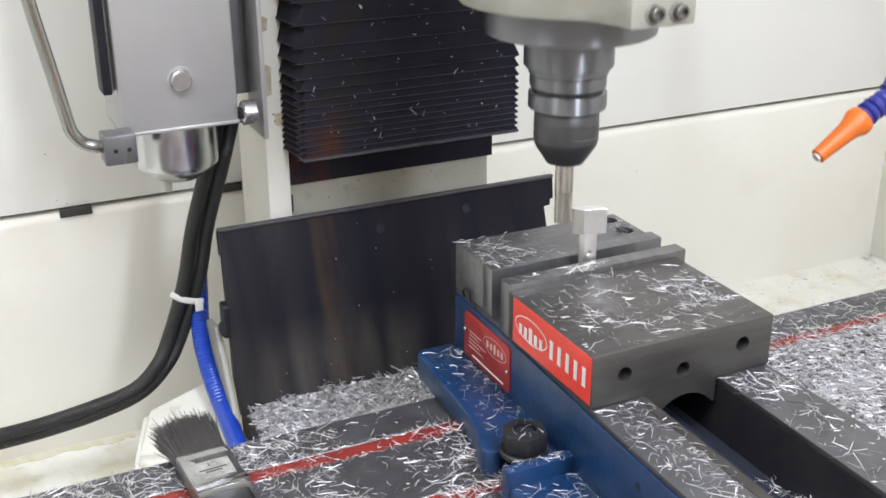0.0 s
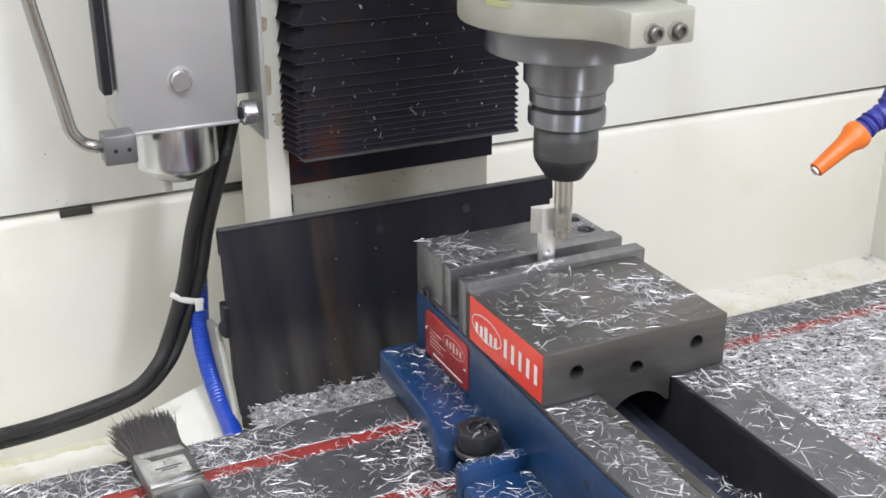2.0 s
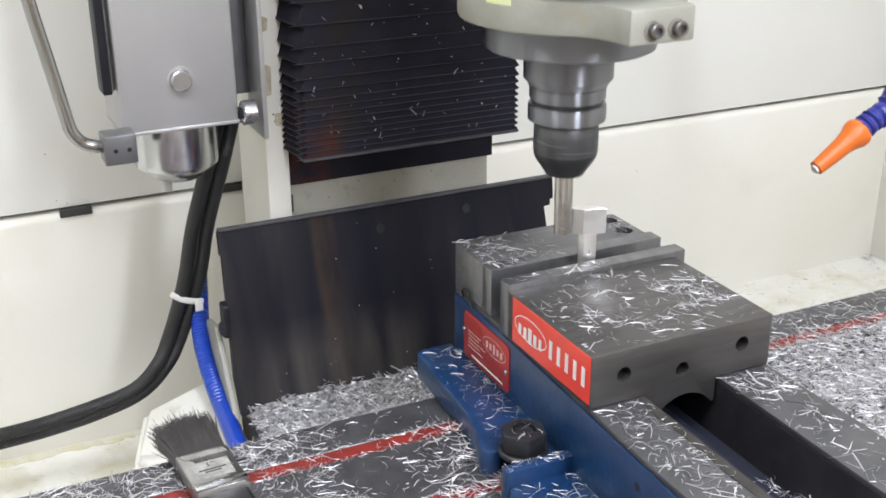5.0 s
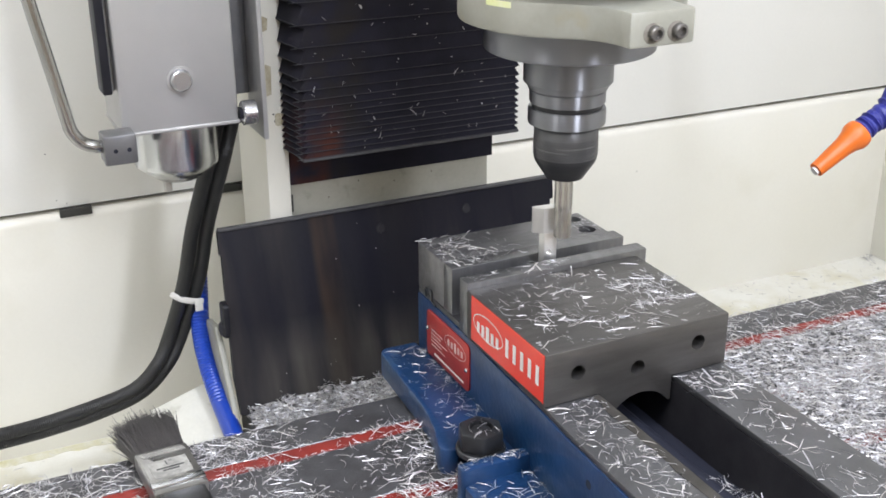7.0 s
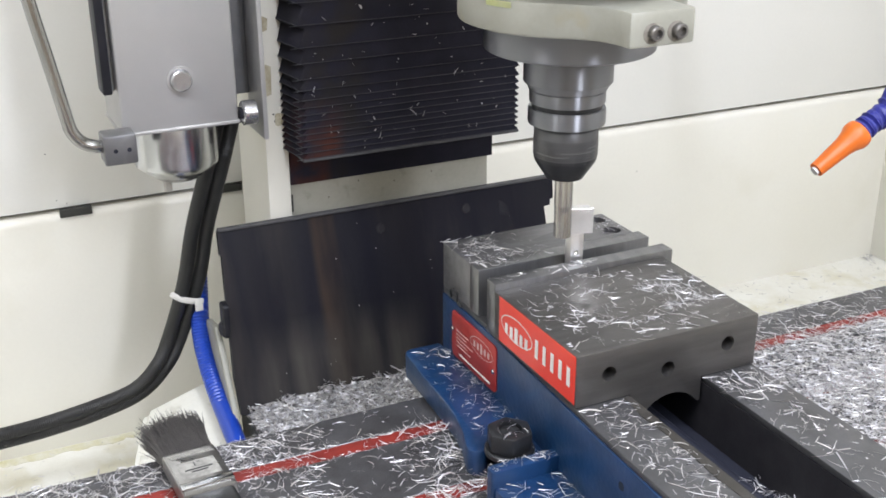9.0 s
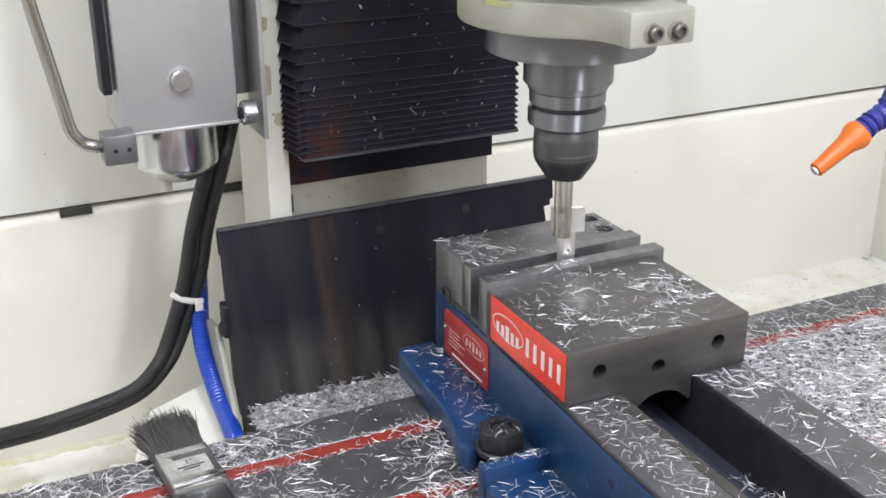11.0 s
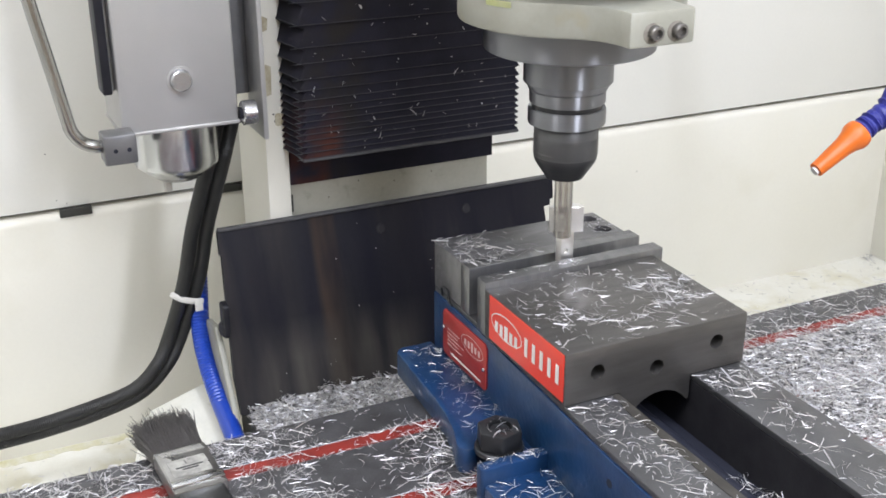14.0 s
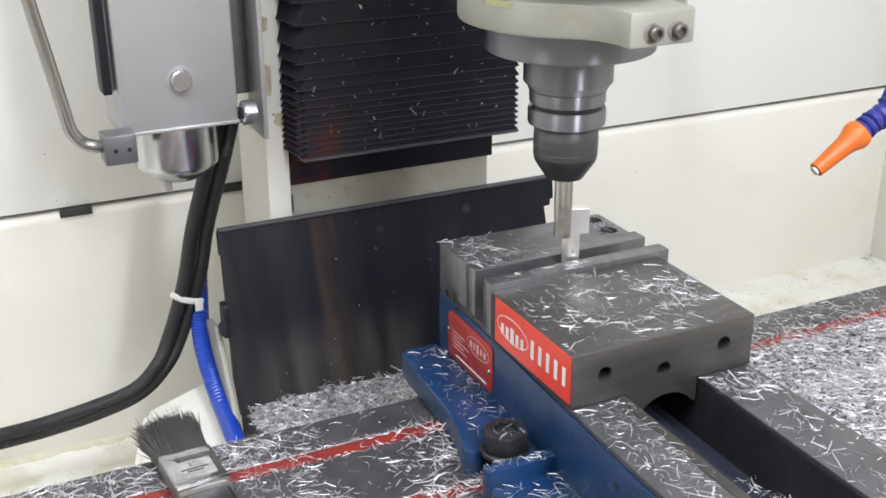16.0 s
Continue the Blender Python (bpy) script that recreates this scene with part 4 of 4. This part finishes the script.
# ---------------------------------------------------------------- left side fixtures
def side_unit():
    u = thing("actuator_unit", (-0.155, 0.34, 0.19), "silver aluminium housing with a chrome bowl beneath", "machine housing")
    part("housing", box(-0.2065, -0.1020, 0.300, 0.375, 0.1850, 0.62, 0.003, 3), BOX_ALU, u)
    part("base_rim", box(-0.2075, -0.1010, 0.2985, 0.376, 0.1835, 0.1868, 0.001), BOX_ALU, u)
    bolt = part("bolt", lathe([(0.0100, 0), (0.0100, 0.0012), (0.0098, 0.0016), (0.0095, 0.0058), (0.0082, 0.0070)], (-0.152, 0.300, 0.2290), (0, -1, 0), 24), BRIGHT_STEEL, u, "bright hexagon bolt")
    part("washer", lathe([(0.0122, 0), (0.0120, 0.0012)], (-0.152, 0.3001, 0.2290), (0, -1, 0), 28), BOX_ALU, bolt)
    part("bowl", lathe([(0.014, 0.1285), (0.0200, 0.1290), (0.0345, 0.1400), (0.0385, 0.1440), (0.0390, 0.1480), (0.0390, 0.1834)], (-0.1535, 0.338, 0), (0, 0, 1), 48), CHROME, u, "polished chrome bowl")
    part("drain_stub", lathe([(0.0034, 0.113), (0.0040, 0.1135), (0.0040, 0.130)], (-0.163, 0.345, 0), (0, 0, 1), 16), TIE, u, "white plastic drain fitting")
    part("black_rail", box(-0.2185, -0.2105, 0.300, 0.325, 0.222, 0.62, 0.0015), RUBBER, u, "black rubber edge rail")
    part("rail_backing", box(-0.2104, -0.2066, 0.312, 0.335, 0.222, 0.62, 0.0015), BOX_ALU, u)
    part("side_plate", box(-0.0800, -0.0755, 0.298, 0.345, 0.165, 0.62, 0.001), BOX_ALU, u, "thin aluminium side plate")
    # The channel's shadow is put in by the dark grey block colour.
    part("spacer", box(-0.1019, -0.0801, 0.338, 0.352, 0.20, 0.62, 0.001), BLOCK_GREY, u, "aluminium channel behind the housing, greyed for its shadow")
    knob = part("pivot_knob", lathe([(0.0098, 0.0), (0.0112, 0.001), (0.0112, 0.0120), (0.0104, 0.0130)], (-0.1005, 0.2955, 0.1935), (1, 0, 0), 32), BRIGHT_STEEL, u, "bright pivot knob")
    part("knob_hole", lathe([(0.0050, 0), (0.0050, 0.0005)], (-0.1007, 0.2955, 0.1935), (-1, 0, 0), 20), DARK_HOLE, knob)
    part("tube_block", box(-0.2270, -0.1990, 0.276, 0.300, 0.1665, 0.1930, 0.002), BLOCK_GREY, u, "small grey clamp block")
    for x in (-0.2175, -0.2060):
        part("block_hole", lathe([(0.0019, 0), (0.0019, 0.0006)], (x, 0.2761, 0.1795), (0, -1, 0), 14), DARK_HOLE, u)
    part("bent_tube", tube([(-0.290, 0.282, 0.44), (-0.272, 0.282, 0.320), (-0.262, 0.282, 0.262), (-0.2535, 0.282, 0.212), (-0.2505, 0.282, 0.199), (-0.2430, 0.282, 0.1890), (-0.2330, 0.282, 0.1845), (-0.2265, 0.284, 0.1825)], 0.0056, 18, 6), TUBE, u, "bent stainless steel tube")


def hoses():
    pts = [(-0.105, 0.345, 0.175), (-0.117, 0.345, 0.135), (-0.134, 0.36, 0.067), (-0.146, 0.37, 0.005), (-0.165, 0.385, -0.061), (-0.180, 0.39, -0.093), (-0.205, 0.40, -0.122), (-0.248, 0.41, -0.1395), (-0.299, 0.42, -0.1520), (-0.344, 0.42, -0.1545), (-0.395, 0.42, -0.157), (-0.445, 0.42, -0.160), (-0.50, 0.42, -0.163), (-0.55, 0.42, -0.165)]
    for k, off in enumerate(((-0.0078, 0.0, 0.0), (0.0078, 0.003, -0.001))):
        p = []
        for i, q in enumerate(pts):
            s = min(1, max(0, (i - 3) / 4))
            p.append((q[0] + off[0] * (1 - 0.85 * s) + 0.0015 - 0.002 * s, q[1] + off[1], q[2] - (0.0062 if k else -0.0045) * s + 0.002 * s))
        q = thing("power_conduit", p[0], "black ribbed conduit hanging down and along the wall", "conduit", "bundled conduits")
        part("sleeve", tube(p, 0.0069, 12, 44, 0.0004, 2), CONDUIT, q)
        part("gland", lathe([(0.0088, 0), (0.0092, 0.001), (0.0092, 0.012), (0.0080, 0.013)], Vector(p[0]) - Vector((0, 0, 0.004)), (0, 0, 1), 18), RUBBER, q, "black end gland")
    bm = tube([(-0.166, 0.368, -0.004), (-0.157, 0.362, -0.010), (-0.144, 0.362, -0.015), (-0.136, 0.368, -0.017)], 0.0032, 8, 5)
    for v in bm.verts:
        v.co.y = 0.3695 + (v.co.y - 0.3695) * 0.4
    t = thing("cable_tie", (-0.147, 0.37, -0.02), "white cable tie round the black conduits", "cable tie")
    part("band", bm, TIE, t)
    part("tail", box(-0.145, -0.137, 0.3605, 0.362, -0.024, -0.012, 0.0005), TIE, t)
    whole("coolant_hose", tube([(-0.129, 0.400, 0.040), (-0.134, 0.388, -0.014), (-0.1405, 0.365, -0.057), (-0.1405, 0.33, -0.091), (-0.139, 0.27, -0.118), (-0.138, 0.20, -0.145), (-0.138, 0.15, -0.18)], 0.0090, 16, 30, 0.0007, 2), BLUE_HOSE, "bright blue spiral coolant hose running behind the table", "hose")


LABEL = material("worn_pale_label", (0.40, 0.39, 0.36), (0.24, 0.235, 0.22), 160, 600, 0.5, spread=0.25)


def brush():
    b = thing("paint_brush", (-0.235, 0.03, 0.0), "worn paint brush with black bristles and a tinned ferrule", "paint brush")
    # own axes: along the brush, towards the bristle tips; across it
    base, tip = Vector((-0.2275, 0.001, 0.0)), Vector((-0.2320, 0.100, 0.0))
    u = (tip - base).normalized()
    s = Vector((u.y, -u.x, 0))

    def place(bm):
        m = Matrix(((s.x, u.x, 0, base.x), (s.y, u.y, 0, base.y), (0, 0, 1, 0.002), (0, 0, 0, 1)))
        bmesh.ops.transform(bm, matrix=m, verts=bm.verts)
        return bm
    part("handle", place(prism(rounded(-0.0170, 0.0170, -0.080, 0.002, 0.004), 0.001, 0.0125, "z", 0.003)), HANDLE, b, "black handle")
    fer = part("ferrule", place(prism(rounded(-0.0195, 0.0195, -0.004, 0.054, 0.0015), 0.0, 0.0140, "z", 0.002)), FERRULE, b, "tinned metal ferrule with a printed label")
    part("label_patch", place(box(-0.0140, 0.0140, 0.014, 0.037, 0.0141, 0.0143)), LABEL, fer, "pale printed label")
    part("rolled_bead", place(box(-0.0192, 0.0192, 0.0005, 0.0090, 0.0136, 0.0162, 0.0012)), CHROME, fer)
    for k in range(13):
        c = box(-0.0008, 0.0008, -0.0035, 0.0035, -0.0004, 0.0004)
        bmesh.ops.transform(c, matrix=Matrix.Translation((-0.0150 + 0.0025 * k, 0.0470, 0.0143)) @ Matrix.Rotation(0.35, 4, "Z"), verts=c.verts)
        part("crimp", place(c), LABEL, fer)
    text = bpy.data.curves.new("size_mark", "FONT")
    text.body, text.size, text.align_x, text.align_y = '1"', 0.0080, "CENTER", "CENTER"
    tm = bpy.data.objects.new("size_mark", text)
    scene.collection.objects.link(tm)
    bpy.context.view_layer.update()
    bm = bmesh.new()
    bm.from_mesh(tm.evaluated_get(bpy.context.evaluated_depsgraph_get()).to_mesh())
    bpy.data.objects.remove(tm)
    bmesh.ops.translate(bm, vec=(0.0, 0.0315, 0.0144), verts=bm.verts)
    part("size_mark", place(bm), NUT, fer, "dark printed size mark")
    for z, w in ((0.0255, 0.020), (0.0225, 0.012)):
        part("ink_bar", place(box(-w / 2, w / 2, z - 0.0008, z + 0.0008, 0.0143, 0.01445)), NUT, fer)
    # bristles: many thin tapered strands
    rng = random.Random(21)
    bm = bmesh.new()
    for _ in range(2200):
        x0, z0 = rng.uniform(-0.0180, 0.0180), rng.uniform(0.001, 0.0130)
        ln = 0.053 * rng.uniform(0.78, 1.03) + (0.45 * min(0.0, x0 + 0.004) - 0.8 * max(0.0, x0 - 0.010))
        fan = x0 * rng.uniform(0.0, 0.35) + rng.gauss(-0.002, 0.0026)
        lift = rng.gauss(0.004, 0.003)
        w = 0.00042
        line = [(x0, 0.052, z0), (x0 + fan * 0.4, 0.052 + ln * 0.55, max(0, z0 + lift * 0.4)), (x0 + fan, 0.052 + ln, max(0.0, z0 + lift - 0.001))]
        rows = []
        for k, p in enumerate(line):
            ww = w * (1, 0.9, 0.3)[k]
            rows.append([bm.verts.new((p[0] + ww * cx, p[1], p[2] + ww * cz)) for cx, cz in ((1, -0.6), (-1, -0.6), (0, 1))])
        for a, c in zip(rows, rows[1:]):
            for k in range(3):
                bm.faces.new((a[k], a[(k + 1) % 3], c[(k + 1) % 3], c[k]))
    part("bristles", place(bm), BRISTLE, b, "splayed black bristles")
    MOVING.append(b)


def table_chips():
    def right(x, y, r):
        d = min(1.0, max(0.0, (x - 0.17) / 0.12))
        if abs(y - 0.028) < 0.0085:
            return r.random() < 0.42
        if y > 0.03:
            return r.random() < 0.30 * (0.6 + clumps(x, y))
        return r.random() < 0.35 + 0.65 * d

    def left(x, y, r):
        if -0.036 < x:
            return False
        if abs(x + 0.23) < 0.022 and y < 0.09:
            return False
        if y > 0.012 and x > -0.30 and r.random() < (0.6 if x > -0.13 else 0.0):
            return False
        if x > -0.14 and y > -0.05 and r.random() < 0.8:
            return False
        return clumps(x, y, 16, 0.0) or r.random() < 0.25
    sp = scatter(23000, 0.157, 0.74, -0.29, 0.074, 0.0002, 0.016, 0.16, 61, right, 0.006)
    sp += scatter(6800, -0.45, -0.03, -0.29, 0.074, 0.0002, 0.0145, 0.12, 62, left, 0.0015)
    sp += scatter(230, -0.085, -0.034, -0.065, 0.035, 0.0002, 0.016, 0.5, 63, lambda x, y, r: r.random() < 1.0 - (-0.036 - 0.25 * max(0.0, 0.01 - y) - x) / 0.04, 0.007)
    sp += scatter(1300, -0.45, -0.04, -0.29, 0.074, 0.0002, 0.006, 0.15, 67, lambda x, y, r: clumps(x, y, 16, -0.2) or r.random() < 0.4)
    for edge in (0.0200, 0.0360):
        sp += scatter(170, -0.45, -0.045, edge - 0.0022, edge + 0.0022, 0.0002, 0.009, 0.15, int(edge * 1e4), None, 0.001)
    sp += scatter(3000, 0.165, 0.64, -0.068, -0.048, 0.0002, 0.013, 0.15, 69, None, 0.002)
    sp += scatter(420, -0.45, -0.125, 0.036, 0.074, 0.0002, 0.014, 0.12, 66, None, 0.0015)
    sp += scatter(4200, 0.165, 0.60, -0.25, -0.035, 0.0002, 0.015, 0.16, 64, None, 0.004)
    MOVING.append(chips("chip_litter", scatter(12000, 0.165, 0.66, -0.27, 0.02, 0.0002, 0.0085, 0.10, 65, lambda x, y, r: abs(y - 0.028) > 0.009 and r.random() < min(1.0, 0.25 + (x - 0.165) / 0.1), 0.0015), 17, "matted bed of small aluminium chips on the table", 2.2))
    MOVING.append(chips("table_chips", sp, 13, "dense scatter of curled aluminium chips on the table"))



def flying_chips():
    rng = random.Random(77)
    for _ in FLIGHTS:
        x = 0.06 + rng.uniform(-0.01, 0.01)
        me = swarf([(0, 0, 0, 0.022, 0.8)], rng.randint(1, 999), 2.4)
        ob = tagged(new("loose_chip", me), "single curled aluminium chip thrown off by the cutter", "metal chip", "thrown chips")
        ob.location = (x, 0.008, 0.1228)
        THROWN.append(ob)


# seconds, and the place that the chip passes in the air
FLIGHTS = ((2.5, (-0.012, 0.24, 0.031)), (3.5, (0.070, 0.20, 0.100)), (4.0, (0.092, 0.17, 0.112)), (8.5, (-0.024, 0.24, 0.010)), (9.0, (0.095, 0.16, 0.117)), (13.0, (0.0871, 0.12, 0.1427)), (13.6, (0.051, 0.24, 0.174)))
THROWN = []

setting()
table()
column()
bellows()
vise()
workpiece()
spindle()
coolant_nozzle()
side_unit()
hoses()
brush()
table_chips()
flying_chips()

# ---------------------------------------------------------------- what moves
TABLE_WAY = (  # seconds, millimetres along x and y
    (0.0, 12.6, -11.5), (0.3, 11.0, -11.0), (0.5, 8.3, -9.3), (0.6, 1.5, -5.0), (0.8, -15.0, 5.5), (0.95, -17.0, 6.8), (1.5, -17.0, 6.8), (2.0, -15.5, 4.7),
    (2.5, -10.7, 2.6), (3.0, -5.2, 1.1), (3.5, 0.0, 0.0), (4.0, 4.0, -3.4), (4.5, 8.2, -7.4), (5.0, 12.2, -11.3), (5.3, 12.4, -11.4), (5.6, 8.3, -9.3), (5.75, 0.0, -4.0),
    (5.95, -13.5, 4.8), (6.1, -14.6, 5.5), (6.5, -14.6, 5.5), (7.0, -14.5, 4.3), (7.5, -10.4, 1.1), (8.0, -5.1, 0.2), (8.5, -0.4, -2.5), (9.0, 3.5, -6.3), (9.5, 7.4, -10.2),
    (9.7, 8.2, -10.6), (10.0, 6.6, -8.0), (10.5, 3.0, -4.2), (11.0, -0.8, -1.0), (11.5, -5.0, 1.1), (12.0, -9.6, 4.0), (12.5, -11.3, 1.8), (13.0, -6.2, -0.9), (13.5, -1.7, -3.4),
    (14.0, -1.8, -0.5), (14.5, -6.5, 1.8), (15.0, -8.6, 0.2), (15.5, -3.9, -2.1), (16.0, 0.7, -5.3))
HEAD_WAY = (  # seconds, millimetres of lift
    (0.0, 12.0), (0.2, 24.6), (0.35, 29.5), (0.5, 30.0), (0.8, 29.0), (1.0, 28.8), (1.2, 15.3), (1.5, 3.0), (1.75, 0.0), (2.0, 0.0), (4.6, 0.0), (4.95, 0.0), (5.1, 8.0), (5.3, 24.6),
    (5.5, 30.0), (6.1, 29.0), (6.3, 22.0), (6.5, 11.0), (6.75, 2.0), (7.0, 0.0), (8.0, 0.0), (16.0, 0.0))


def lift(t):
    for (a, u), (b, v) in zip(HEAD_WAY, HEAD_WAY[1:]):
        if a <= t <= b:
            return (u + (v - u) * (t - a) / (b - a)) / 1000
    return 0.0


def offset(t):
    for (a, x, y), (b, u, v) in zip(TABLE_WAY, TABLE_WAY[1:]):
        if a <= t <= b:
            k = (t - a) / (b - a)
            return (x + (u - x) * k) / 1000, (y + (v - y) * k) / 1000
    return 0.0, 0.0


def throw(ob, t, way):
    """A chip rides on the jaw, flies through a point at t and comes to lie on the ledge."""
    home = ob.matrix_basis.translation.copy()
    rows = []
    for s in [r[0] for r in TABLE_WAY if r[0] < t - 0.22] + [t - 0.2]:
        dx, dy = offset(s)
        rows.append((s, pose(home.x + dx, home.y + dy, home.z)))
    end = Vector((way[0] - 0.02, 0.235, -0.109))
    rows += [(t, pose(*way, 60, 40, 70)), (t + 0.2, pose((way[0] + end.x) / 2, (way[1] + end.y) / 2, way[2] * 0.55 + end.z * 0.45 + 0.02, 110, 80, 120)), (t + 0.4, pose(*end, 170, 90, 160))]
    if t + 0.5 < 16.0:
        rows += [(t + 0.5, pose(*end, 170, 90, 160)), (16.0, pose(*end, 170, 90, 160))]
    walk(ob, rows)


def motions():
    for ob in MOVING:
        home = ob.matrix_basis.translation.copy()
        walk(ob, [(t, pose(home.x + x / 1000, home.y + y / 1000, home.z)) for t, x, y in TABLE_WAY])
    for ob, (t, way) in zip(THROWN, FLIGHTS):
        throw(ob, t, way)
    for ob in LIFTED:
        home = ob.matrix_basis.translation.copy()
        walk(ob, [(t, pose(home.x, home.y, home.z + h / 1000)) for t, h in HEAD_WAY])
    for ob in SPINNING:
        home = ob.matrix_basis.translation.copy()
        walk(ob, [(k / FPS, pose(home.x, home.y, home.z + lift(k / FPS), 0, 0, -83.0 * k)) for k in range(int(16 * FPS) + 1)])


motions()
